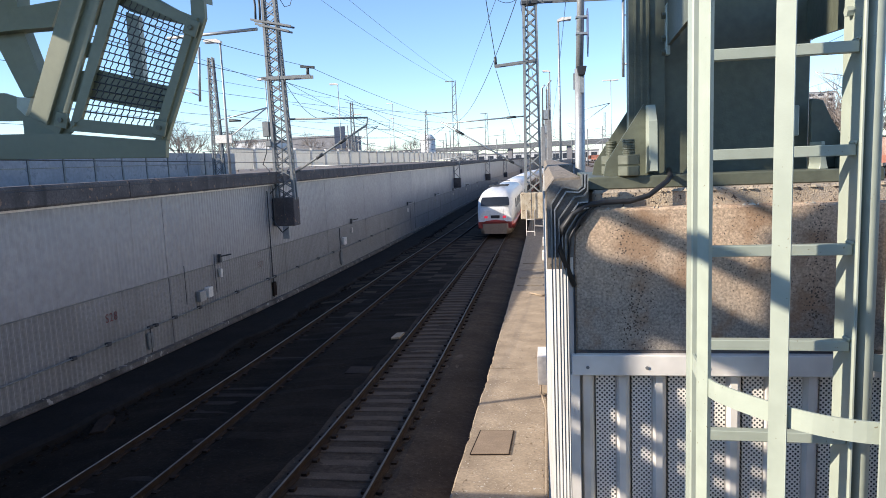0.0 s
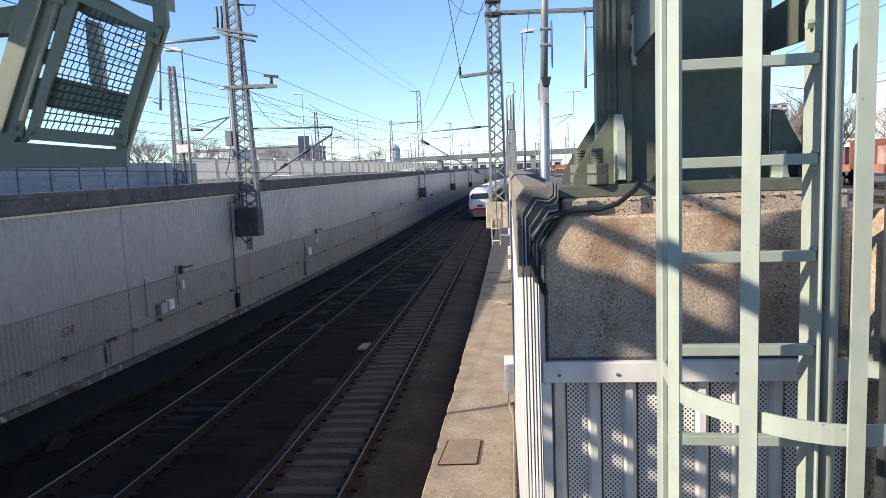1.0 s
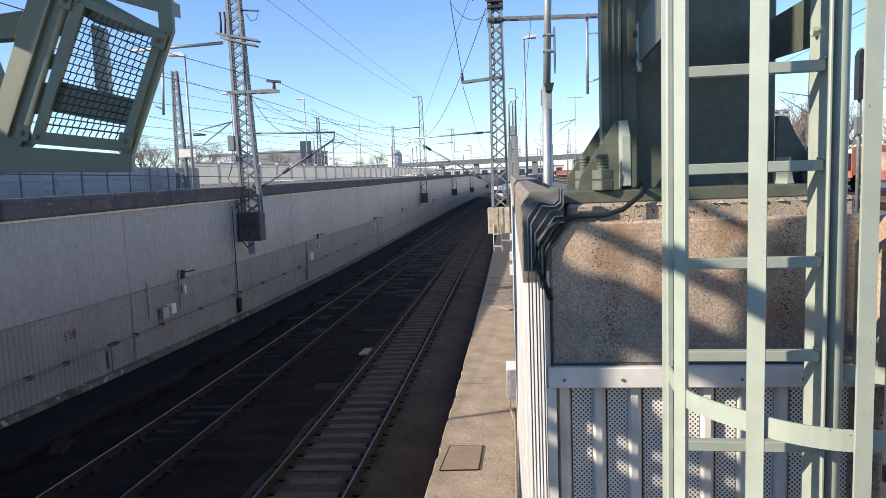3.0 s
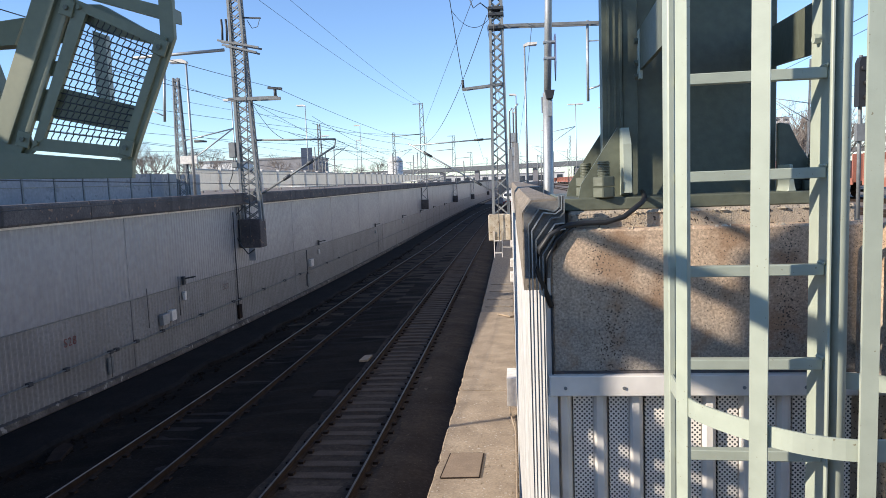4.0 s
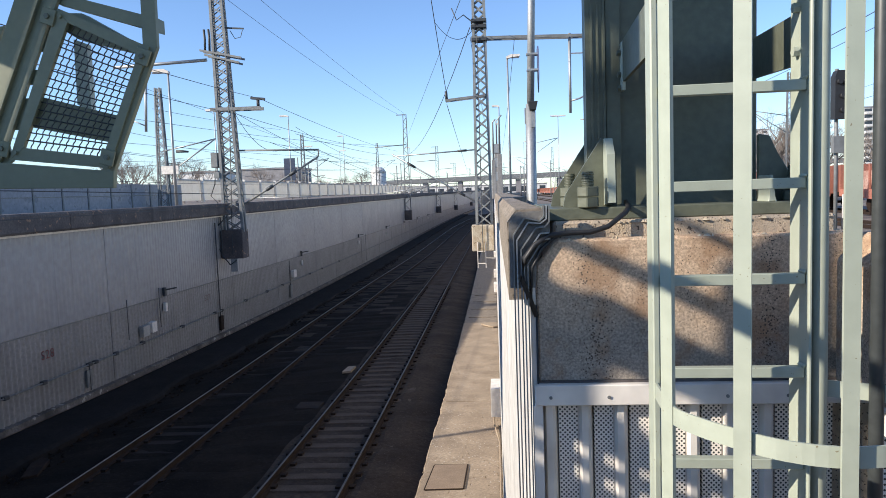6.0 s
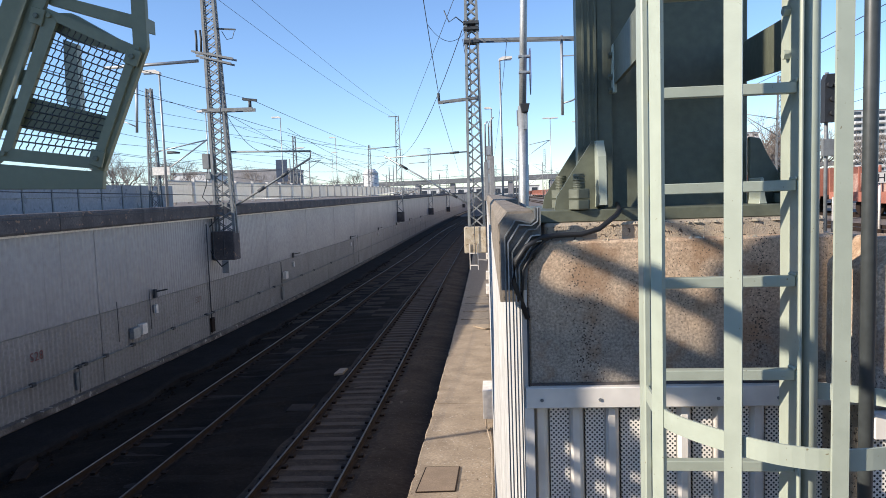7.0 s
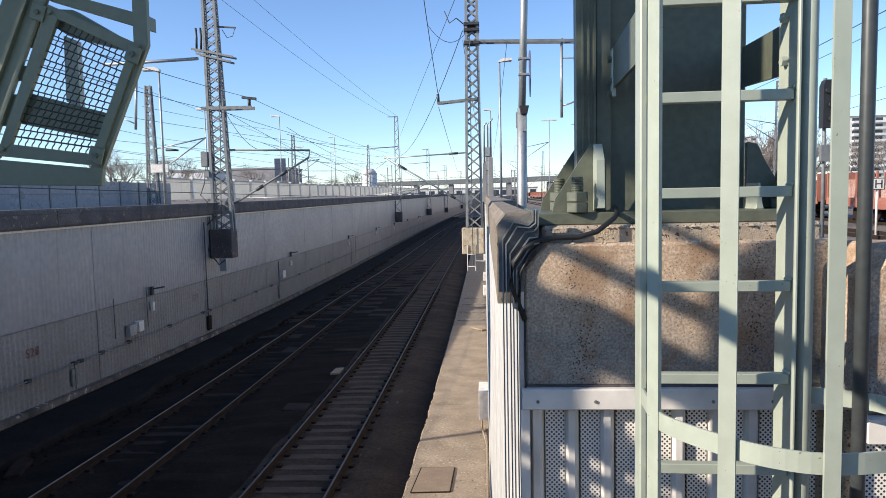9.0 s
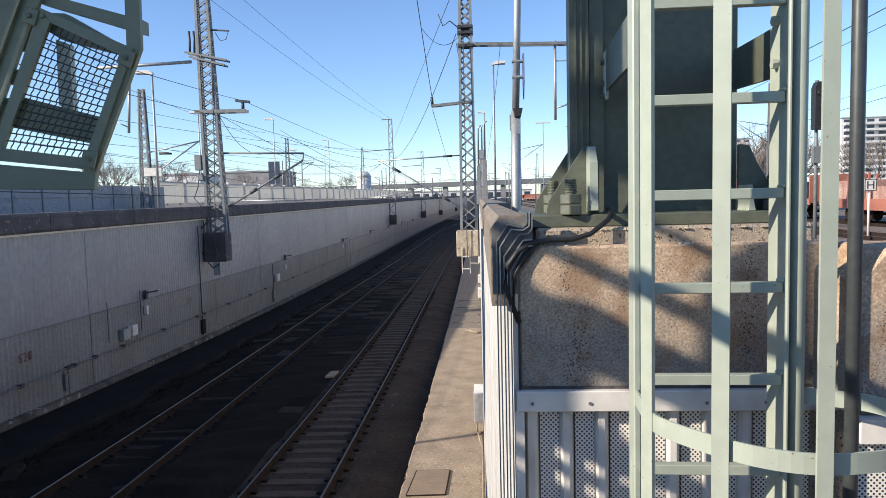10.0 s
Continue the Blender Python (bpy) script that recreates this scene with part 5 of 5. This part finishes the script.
for y in (30.5, 26.0, 40):
    bm = bmesh.new()
    box(bm, RIGHT(y) - 0.14, RIGHT(y) - 0.005, y, y + 0.5, 1.4, 1.75)
    tagged(part("wall_cabinet", bm, WHITE, bevel=0.012), "white metal cabinet on the wall above the walkway", "cabinet")
bm = bmesh.new()
tube(bm, [(-0.22, 14.6, 0.42), (-0.22, 14.5, rail_z(14.5) + 0.36), (-0.10, 13.3, rail_z(13.3) + 0.33), (-0.08, 9, rail_z(9) + 0.33), (-0.08, 4, rail_z(4) + 0.33)], 0.018, 6)
tagged(part("cable_pipe", bm, SLAB), "thin dusty cable pipe along the walkway edge", "pipe")
bm = bmesh.new()
bar(bm, (-0.75, 27.9, rail_z(28) + 0.35), (-0.25, 27.2, rail_z(27.3) + 0.36), 0.22, 0.05)
tagged(part("loose_board", bm, SLAB), "pale loose board lying on the walkway", "board")
for y, d in ((30.2, 0.3), (32.4, 0.35), (35.0, 0.3), (37.5, 0.4)):
    bm = bmesh.new()
    box(bm, -1.45, -0.3, y, y + d, rail_z(y) + 0.235, rail_z(y) + 0.275)
    tagged(part("timber_board", bm, COPING, bevel=0.008), "dark weathered timber board across the walkway", "board", "walkway boards")
bm = bmesh.new()
tube(bm, [(-0.05, 31, 1.2), (-0.05, 31, -0.3)], 0.03, 6)
tagged(part("downpipe", bm, GALV), "grey pipe running down the sunlit wall", "pipe")
bm = bmesh.new()
prism(bm, [(-5.25, 21.6), (-4.98, 21.7), (-4.95, 22.35), (-5.2, 22.3)], rail_z(22) - 0.12, rail_z(22) - 0.05, lambda u, v, w: (u, v, w))
tagged(part("marker_plate", bm, SLAB), "pale concrete marker plate beside the track", "marker")
bm = bmesh.new()
box(bm, -5.6, -4.95, 17.5, 18.1, rail_z(18) - 0.25, rail_z(18) - 0.08)
tagged(part("marker_plate", bm, SLEEPER), "grey concrete block beside the track", "marker")

for x, y, a in ((-9.9, 13.3, 20), (-10.5, 15.4, -15)):
    bm = bmesh.new()
    prism(bm, [(-0.16, -0.5), (0.12, -0.42), (0.16, 0.35), (-0.05, 0.5), (-0.18, 0.2)], -0.06, 0.05, lambda u, v, w: (u, v, w))
    s = tagged(part("loose_slab", bm, RUST, bevel=0.01), "broken grey concrete slab lying on the ballast", "slab", "loose slabs")
    s.matrix_basis = pose(x, y, rail_z(y) - 0.17, 3, 2, a)

# ---- sleepers ----
SL = bpy.data.meshes.new("sleeper")
bm = bmesh.new()
prism(bm, [(-0.17, -0.16), (0.17, -0.16), (0.145, -0.01), (0.13, 0.0), (-0.13, 0.0), (-0.145, -0.01)], -1.3, 1.3, YZ)
finish(bm)
bm.to_mesh(SL)
bm.free()
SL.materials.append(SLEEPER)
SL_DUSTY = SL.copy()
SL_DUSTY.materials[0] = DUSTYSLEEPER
CLIP = bpy.data.meshes.new("rail_clip")
bm = bmesh.new()
for s in (-0.13, 0.13):
    box(bm, s - 0.05, s + 0.05, -0.07, 0.07, -0.005, 0.05)
finish(bm)
bm.to_mesh(CLIP)
bm.free()
CLIP.materials.append(RUST)
for line, off in ((track_x, 0.0), (left_track_x, 0.3)):
    y = 6.0 + off
    while y < 120:
        z = rail_z(y) - (0.155 if line is track_x else 0.165)
        slope = math.degrees(math.atan((rail_z(y + 0.5) - rail_z(y - 0.5))))
        s = share("sleeper", SL_DUSTY if line is track_x else SL, ballast, pose(line(y) + random.uniform(-0.02, 0.02), y, z + random.uniform(-0.012, 0.006), slope, 0, random.uniform(-0.7, 0.7)))
        if y < 45:
            for side in (-1, 1):
                share("rail_clip", CLIP, s, pose(side * 0.752, 0, 0))
        y += 0.62

# ---- far side: road bridge, buildings, trees ----
FACADE = material("grey_facade", (0.30, 0.29, 0.29), (0.24, 0.23, 0.24), 0.05, 0.8, streak=0.2)
PALE = material("pale_facade", (0.74, 0.73, 0.71), (0.66, 0.65, 0.63), 0.05, 0.8)
GLASS = material("dark_window", (0.05, 0.06, 0.08), None, 0.3, 0.15)
road_bridge = thing("road_bridge", "long low concrete road bridge crossing the yard", "bridge")
bm = bmesh.new()
prism(bm, [(-130, 11.9), (-75, 12.2), (40, 13.9), (160, 15.2), (160, 13.0), (40, 11.5), (-75, 10.2), (-130, 10.0)], 330, 341, XZ)
part("deck", bm, MASTGREY, road_bridge)
bm = bmesh.new()
prism(bm, [(-130, 12.7), (-75, 13.0), (40, 14.7), (160, 16.0), (160, 15.85), (40, 14.55), (-75, 12.85), (-130, 12.55)], 329.6, 329.9, XZ)
part("railing", bm, GALV, road_bridge)
for x in (-110, -85, -58, -35, -18, 10, 30, 55, 80, 110):
    bm = bmesh.new()
    box(bm, x - 1.1, x + 1.1, 331, 340, 0 if -20 < x < 3 else 3, 10.1 + (x + 75) * 0.01)
    part("pier", bm, FACADE, road_bridge)


def block(name, label, x0, x1, y, d, z0, z1, mat, floors, bays, balcony=False):
    b = thing(name, label, "building")
    bm = bmesh.new()
    box(bm, x0, x1, y, y + d, z0, z1)
    part("wall", bm, mat, b)
    bm = bmesh.new()
    box(bm, x0 - 0.3, x1 + 0.3, y - 0.3, y + d + 0.3, z1, z1 + 0.6)
    part("roof", bm, FACADE, b)
    h, w = (z1 - z0) / floors, (x1 - x0) / max(bays, 1)
    me = None
    for i in range(floors):
        for j in range(bays):
            if me is None:
                bm = bmesh.new()
                box(bm, 0, w * 0.62, -0.06, 0.05, 0, h * 0.5)
                ob = part("window", bm, GLASS, b)
                me = ob.data
                ob.matrix_basis = pose(x0 + j * w + w * 0.19, y, z0 + i * h + h * 0.35)
            else:
                share("window", me, b, pose(x0 + j * w + w * 0.19, y, z0 + i * h + h * 0.35))
        if balcony:
            bm = bmesh.new()
            box(bm, x0 + 1, x1 - 1, y - 1.6, y - 0.1, z0 + i * h, z0 + i * h + h * 0.36)
            part("balcony", bm, PALE, b)
    return b


block("office_building", "long flat dark grey building beyond the fence", -101, -77, 260, 20, 4, 17, FACADE, 3, 0)
block("warehouse", "low white warehouse behind bare trees", -95, -84, 200, 15, 4, 14.0, PALE, 1, 0)
block("warehouse", "low pale distant warehouse beyond the bridge", -60, 30, 420, 30, 3, 9.2, PALE, 1, 16)
block("warehouse", "low pale distant warehouse beyond the yard", 46, 58, 400, 20, 3, 15.0, FACADE, 2, 0)
block("warehouse", "low pale distant warehouse beyond the fence", -150, -108, 300, 20, 4, 11, PALE, 1, 0)
block("apartment_block", "tall white apartment block with rows of balconies", 172, 236, 340, 14, 3, 38.5, PALE, 12, 12, True)
block("apartment_block", "tall white apartment block with rows of balconies", 120, 160, 420, 14, 3, 36, PALE, 11, 8, True)
tower = thing("domed_tower", "distant round grey tower with a domed top", "tower")
bm = bmesh.new()
tube(bm, [(-52.3, 300, 3), (-52.3, 300, 15.5)], 3.4, 20)
part("drum", bm, PALE, tower)
bm = bmesh.new()
tube(bm, [(-52.3, 300, 15.5), (-52.3, 300, 16.6), (-52.3, 300, 17.4), (-52.3, 300, 17.9)], 3.6, 20, 1.6)
part("dome", bm, PALE, tower)
board = thing("yard_sign", "dark blue square sign board on posts beyond the fence", "sign")
bm = bmesh.new()
box(bm, -37.9, -35.9, 120, 120.2, 8.6, 12.5)
part("board", bm, material("dark_blue_board", (0.05, 0.07, 0.12), None, 0.5, 0.5), board)
for x in (-37.5, -36.3):
    bm = bmesh.new()
    tube(bm, [(x, 120.3, 5), (x, 120.3, 12.3)], 0.1, 6)
    part("post", bm, GALV, board)


def bare_tree(seed, height):
    """A leafless tree: trunk and limbs, and a crown of fine twigs."""
    rnd = random.Random(seed)
    t = thing("bare_tree", "leafless grey-brown tree with fine twigs", "tree", "bare trees")
    trunk, twigs = bmesh.new(), bmesh.new()

    def grow(bm_t, p, d, ln, r, depth):
        q = p + d * ln * 0.5 + Vector((rnd.uniform(-1, 1), rnd.uniform(-1, 1), 0)) * ln * 0.06
        e = p + d * ln
        tube(trunk if depth < 2 else twigs, [p, q, e], r, 5 if depth < 2 else 3, r * 0.62)
        if depth == 5:
            return
        for k in range(3 if depth < 2 else 4):
            s = Vector((rnd.uniform(-1, 1), rnd.uniform(-1, 1), rnd.uniform(-0.1, 0.9)))
            nd = (d * 0.75 + s * 0.75).normalized()
            st = p.lerp(e, rnd.uniform(0.55, 1.0))
            grow(bm_t, st, nd, ln * rnd.uniform(0.6, 0.8), max(r * 0.55, 0.009), depth + 1)

    grow(None, Vector((0, 0, -0.5)), Vector((0.03, 0, 1)), height * 0.3, height * 0.018, 0)
    part("trunk", trunk, BARK, t)
    part("crown", twigs, BARK, t)
    return t


t1, t2 = bare_tree(3, 10.0), bare_tree(8, 9.0)
t1.matrix_basis, t2.matrix_basis = pose(-45, 80, 5.0), pose(-40.5, 84, 5.0)
rnd = random.Random(5)
spots = [(-37, 78), (-50, 90), (-47, 86), (-56, 110), (-43, 95), (-35, 100), (-62, 215), (-57, 222), (-66, 230), (-52, 226), (-70, 240), (-75, 236), (-48, 240), (-110, 180), (-100, 190), (-90, 185), (-104, 215),
         (25.2, 68), (25.8, 64), (27.2, 70), (28.3, 71), (26.9, 66), (29.4, 73), (26.5, 72), (27.5, 67), (30, 76), (26, 78), (28.5, 74), (31, 70), (34, 80), (29, 86), (38, 84), (44, 90), (50, 96), (41, 74), (120, 300), (110, 290), (100, 310)]
for x, y in spots:
    s = rnd.choice((t1, t2))
    far = 1.5 if y > 200 else 1.0
    c = copy_thing(s, pose(x, y, 5.0 if x < 0 else 3.2, 0, 0, rnd.uniform(0, 360)))
    k = far * rnd.uniform(0.85, 1.2) * (1.15 if x > 0 else 0.85)
    c.scale = (k, k, k)

# ---- yard on the right: track, flat wagons, signs ----
for x in (20.8, 22.3, 15.0, 16.5, 9.0, 10.5):
    bm = bmesh.new()
    box(bm, x - 0.035, x + 0.035, 5, 340, YARD_Z + 0.02, YARD_Z + 0.17)
    tagged(part("rail", bm, RUST), "rusty yard rail on gravel", "rail", "yard rails")


FADED = material("faded_rusty_load", (0.52, 0.37, 0.31), (0.30, 0.13, 0.09), 0.8, 0.8, bump=0.3, streak=0.4)


def wagon():
    w = thing("flat_wagon", "red-brown flat wagon with upright stanchions and end walls", "freight wagon", "flat wagons")
    bm = bmesh.new()
    box(bm, -1.35, 1.35, 0, 18.5, 1.05, 1.3)
    part("deck", bm, REDBROWN, w)
    for x in (-1.36, 1.3):
        bm = bmesh.new()
        prism(bm, [(0, 1.28), (0, 0.9), (5, 0.7), (13.5, 0.7), (18.5, 0.9), (18.5, 1.28)], x, x + 0.06, YZ)
        part("sole_bar", bm, REDBROWN, w)
    for y in (0.0, 18.4):
        bm = bmesh.new()
        box(bm, -1.35, 1.35, y, y + 0.1, 1.3, 2.75)
        part("end_wall", bm, REDBROWN, w)
    for k in range(9):
        for x in (-1.35, 1.27):
            bm = bmesh.new()
            box(bm, x, x + 0.09, 1.2 + 2.0 * k, 1.32 + 2.0 * k, 1.3, 2.7)
            part("stanchion", bm, REDBROWN, w)
    for y in (2.4, 4.2, 14.3, 16.1):
        bm = bmesh.new()
        for x in (-0.75, 0.75):
            tube(bm, [(x - 0.06, y, 0.46), (x + 0.06, y, 0.46)], 0.46, 16)
        tube(bm, [(-0.75, y, 0.46), (0.75, y, 0.46)], 0.08, 8)
        part("wheelset", bm, RUST, w)
    for y in (-0.5, 18.5):
        bm = bmesh.new()
        for x in (-0.85, 0.85):
            tube(bm, [(x, y, 1.0), (x, y + 0.5, 1.0)], 0.12, 8)
        part("buffers", bm, RUST, w)
    bm = bmesh.new()
    rr = random.Random(2)
    for k in range(5):
        y = 1.5 + k * 3.2
        box(bm, -1.1, 1.1, y, y + 2.8, 1.3, 1.9 + rr.uniform(0, 0.5))
    part("load", bm, FADED, w, "pale rusty load")
    return w


w0 = wagon()
w0.matrix_basis = pose(21.6, 24, YARD_Z + 0.17)
for k in range(1, 17):
    copy_thing(w0, pose(21.6, 24 + 19.7 * k, YARD_Z + 0.17))
for k in range(10):
    copy_thing(w0, pose(26.6, 70 + 19.7 * k, YARD_Z + 0.17))

hs = thing("stop_board", "white square board with a black letter H on a post", "sign")
bm = bmesh.new()
tube(bm, [(16.34, 30, YARD_Z), (16.34, 30, 5.6)], 0.05, 8)
part("post", bm, WHITE, hs)
bm = bmesh.new()
box(bm, 16.1, 16.6, 29.9, 29.93, 5.12, 5.62)
sign_board = part("board", bm, WHITE, hs)
lt = lettering("H", 16.35, 29.895, 5.2, 0.5, BLACK, 0, "")
lt.parent = sign_board
del lt["category"]
bm = bmesh.new()
for a, b in (((16.1, 5.12), (16.6, 5.15)), ((16.1, 5.59), (16.6, 5.62)), ((16.1, 5.15), (16.13, 5.59)), ((16.57, 5.15), (16.6, 5.59))):
    box(bm, a[0], b[0], 29.894, 29.9, a[1], b[1])
part("border", bm, BLACK, sign_board)

sig = thing("light_signal", "black railway light signal on a slim mast", "signal")
bm = bmesh.new()
tube(bm, [(12.25, 26, YARD_Z), (12.25, 26, 9.2)], 0.07, 8)
part("mast", bm, MASTGREY, sig)
bm = bmesh.new()
prism(bm, [(12.02, 7.4), (12.45, 7.4), (12.5, 7.6), (12.5, 8.9), (12.4, 9.1), (12.1, 9.1), (12.02, 8.9)], 25.6, 25.95, XZ)
screen = part("screen", bm, BLACK, sig)
for x, z in ((12.15, 8.7), (12.36, 8.7), (12.26, 8.2), (12.26, 7.7)):
    bm = bmesh.new()
    tube(bm, [(x, 25.6, z), (x, 25.48, z)], 0.09, 12)
    part("lamp_hood", bm, BLACK, screen)
bm = bmesh.new()
box(bm, 12.05, 12.5, 25.75, 25.95, 6.2, 6.8)
part("lower_box", bm, MASTGREY, sig)
km = thing("marker_post", "short white post with a plate standing in the yard", "marker post")
bm = bmesh.new()
tube(bm, [(11.6, 24, YARD_Z), (11.6, 24, 4.0)], 0.09, 8)
part("post", bm, BLACK, km)
bm = bmesh.new()
box(bm, 11.48, 11.76, 23.88, 23.91, 3.95, 4.75)
part("plate", bm, WHITE, km)
bm = bmesh.new()
for k in range(5):
    box(bm, 11.55, 11.69, 23.872, 23.88, 4.1 + 0.12 * k, 4.16 + 0.12 * k)
part("marks", bm, BLACK, km)
bm = bmesh.new()
box(bm, 16.8, 18.2, 27.5, 28.5, YARD_Z, YARD_Z + 0.55)
tagged(part("concrete_block", bm, SLAB, bevel=0.03), "pale concrete block on the yard gravel", "block")

# ---- the departing train ----
TRAINWHITE = material("train_white", (0.80, 0.80, 0.79), (0.74, 0.73, 0.71), 0.6, 0.35, streak=0.1)
TRAINRED = material("train_red", (0.50, 0.07, 0.06), None, 1.0, 0.4)
SKIRT = material("train_skirt", (0.34, 0.25, 0.18), (0.24, 0.17, 0.12), 1.0, 0.6)
TRAINGLASS = material("train_glass", (0.03, 0.035, 0.045), None, 1.0, 0.12)
TAIL = bpy.data.materials.new("tail_lamp")
TAIL.use_nodes = True
TAIL.node_tree.nodes["Principled BSDF"].inputs["Base Color"].default_value = (0.6, 0.02, 0.04, 1)
TAIL.node_tree.nodes["Principled BSDF"].inputs["Emission Color"].default_value = (1.0, 0.05, 0.1, 1)
TAIL.node_tree.nodes["Principled BSDF"].inputs["Emission Strength"].default_value = 0.35


def ring(bm, hw, zb, zt, y, lean=0.12):
    """One cut through a coach: sides leaning in above the waist, round roof."""
    c = min(0.75, hw * 0.5)
    pts = [(-hw * 0.93, zb), (-hw, zb + 0.25 * (zt - zb)), (-hw + lean * 0.3, zt - c), (-hw + lean + 0.25 * c, zt - 0.4 * c), (-hw * 0.55, zt - 0.1 * c), (0, zt)]
    pts += [(-u, v) for u, v in pts[-2::-1]]
    return [bm.verts.new((u, y, v)) for u, v in pts]


def loft(rings, bm):
    n = len(rings[0])
    for a, b in zip(rings, rings[1:]):
        for i in range(n):
            f = bm.faces.new((a[i], a[(i + 1) % n], b[(i + 1) % n], b[i]))
            f.smooth = i not in (n - 1,)
    bm.faces.new(rings[0][::-1])
    bm.faces.new(rings[-1])


def running_gear(car, ln):
    for y in (3.2, 6.0, ln - 6.0, ln - 3.2):
        bm = bmesh.new()
        for x in (-0.75, 0.75):
            tube(bm, [(x - 0.07, y, 0.46), (x + 0.07, y, 0.46)], 0.46, 16)
        tube(bm, [(-0.75, y, 0.46), (0.75, y, 0.46)], 0.09, 8)
        part("wheelset", bm, RUST, car)


def power_car():
    car = thing("power_car", "white train power car with red stripe and lit tail lamps", "train car")
    bm = bmesh.new()
    NOSE = [(0.0, 1.30, 2.25), (0.12, 1.36, 2.58), (0.35, 1.42, 2.95), (0.8, 1.46, 3.35), (1.15, 1.48, 3.55), (1.6, 1.49, 3.68), (2.4, 1.5, 3.76), (4.0, 1.51, 3.84), (20.0, 1.51, 3.84)]
    loft([ring(bm, hw, 1.1, zt, d) for d, hw, zt in NOSE], bm)
    part("body", bm, TRAINWHITE, car)
    bm = bmesh.new()
    loft([ring(bm, hw + 0.012, 1.22, 1.42, d - 0.01, 0.0) for d, hw, zt in NOSE], bm)
    part("stripe", bm, TRAINRED, car, "red stripe")
    bm = bmesh.new()
    SK = [(-0.06, 0.9), (0.05, 1.16), (0.5, 1.3), (2.0, 1.42), (5.0, 1.45), (20.0, 1.45)]
    rings = [[bm.verts.new((u * hw, d, z)) for u, z in ((-0.9, 0.3), (-1, 0.7), (-1, 1.12), (1, 1.12), (1, 0.7), (0.9, 0.3))] for d, hw in SK]
    loft(rings, bm)
    part("skirt", bm, SKIRT, car, "grimy beige bumper skirt")
    bm = bmesh.new()
    g = [[bm.verts.new((u * hw, d, z)) for u in (-1, -0.6, 0, 0.6, 1)] for d, hw, z in ((0.10, 1.14, 2.52), (0.22, 1.14, 2.75), (0.41, 1.10, 3.0), (0.60, 1.04, 3.18))]
    for a, b in zip(g, g[1:]):
        for i in range(4):
            bm.faces.new((a[i], a[i + 1], b[i + 1], b[i]))
    for v in bm.verts:
        v.co.y -= 0.10 - 0.03 * abs(v.co.x)
        v.co.z += 0.02
    part("windscreen", bm, TRAINGLASS, car, "dark windscreen")
    bm = bmesh.new()
    box(bm, -0.35, 0.35, -0.03, 0.1, 1.55, 1.78)
    part("coupler_cover", bm, BLACK, car)
    for x in (-0.85, 0.6):
        bm = bmesh.new()
        box(bm, x, x + 0.25, -0.035, 0.15, 1.56, 1.74)
        part("tail_lamp", bm, TAIL, car, "lit red tail lamp")
    bm = bmesh.new()
    for y in (4.5, 6.5):
        bar(bm, (-0.8, y, 3.95), (0.8, y, 3.95), 0.1, 0.12)
    for x in (-0.5, 0.5):
        bar(bm, (x, 4.5, 3.98), (x, 6.5, 3.98), 0.08, 0.1)
    bar(bm, (0, 4.6, 4.02), (0, 6.3, 4.3), 0.08, 0.06)
    bar(bm, (-0.9, 6.3, 4.32), (0.9, 6.3, 4.32), 0.06, 0.05)
    part("pantograph", bm, WIRE, car)
    for x in (-1.53, 1.49):
        bm = bmesh.new()
        box(bm, x, x + 0.035, 3.0, 3.9, 2.2, 2.95)
        part("cab_window", bm, TRAINGLASS, car)
        for k in range(5):
            bm = bmesh.new()
            box(bm, x, x + 0.03, 6.0 + k * 2.5, 7.6 + k * 2.5, 2.2, 2.9)
            part("louvre", bm, MASTGREY, car)
    running_gear(car, 20)
    return car


def coach():
    car = thing("coach", "white train coach with dark window band and red stripe", "train car", "train coaches")
    bm = bmesh.new()
    loft([ring(bm, 1.51, 0.75, 3.84, d) for d in (0.0, 13.0, 26.0)], bm)
    part("body", bm, TRAINWHITE, car)
    for x in (-1.53, 1.49):
        for k in range(11):
            bm = bmesh.new()
            box(bm, x, x + 0.04, 2.0 + k * 2.0, 3.7 + k * 2.0, 1.95, 2.85)
            part("window", bm, TRAINGLASS, car)
        bm = bmesh.new()
        box(bm, x, x + 0.035, 0.1, 25.9, 1.25, 1.42)
        part("stripe", bm, TRAINRED, car)
    bm = bmesh.new()
    box(bm, -1.3, 1.3, 0.3, 25.7, 0.35, 0.76)
    part("underframe", bm, SKIRT, car)
    running_gear(car, 26)
    return car


cars = [(power_car(), 0.0, 20.0), (coach(), 20.6, 26.0)]
for k in range(1, 4):
    cars.append((copy_thing(cars[1][0], pose(0, 0, 0)), 20.6 + 26.6 * k, 26.0))


def motions():
    for car, back, ln in cars:
        rows = []
        for i in range(0, 41):
            t = i * 0.25
            s = min(t, 2.5)
            y = 54.0 + 35.0 * s - 3.2 * s * s + 30.0 * (t - s) + back
            x0, x1 = track_x(y), track_x(y + ln)
            yaw = -math.degrees(math.atan2(x1 - x0, ln))
            tilt = math.degrees(math.atan2(rail_z(y + ln) - rail_z(y), ln))
            rows.append((t, pose(x0, y, rail_z(y), tilt, 0, yaw)))
        walk(car, rows)


motions()
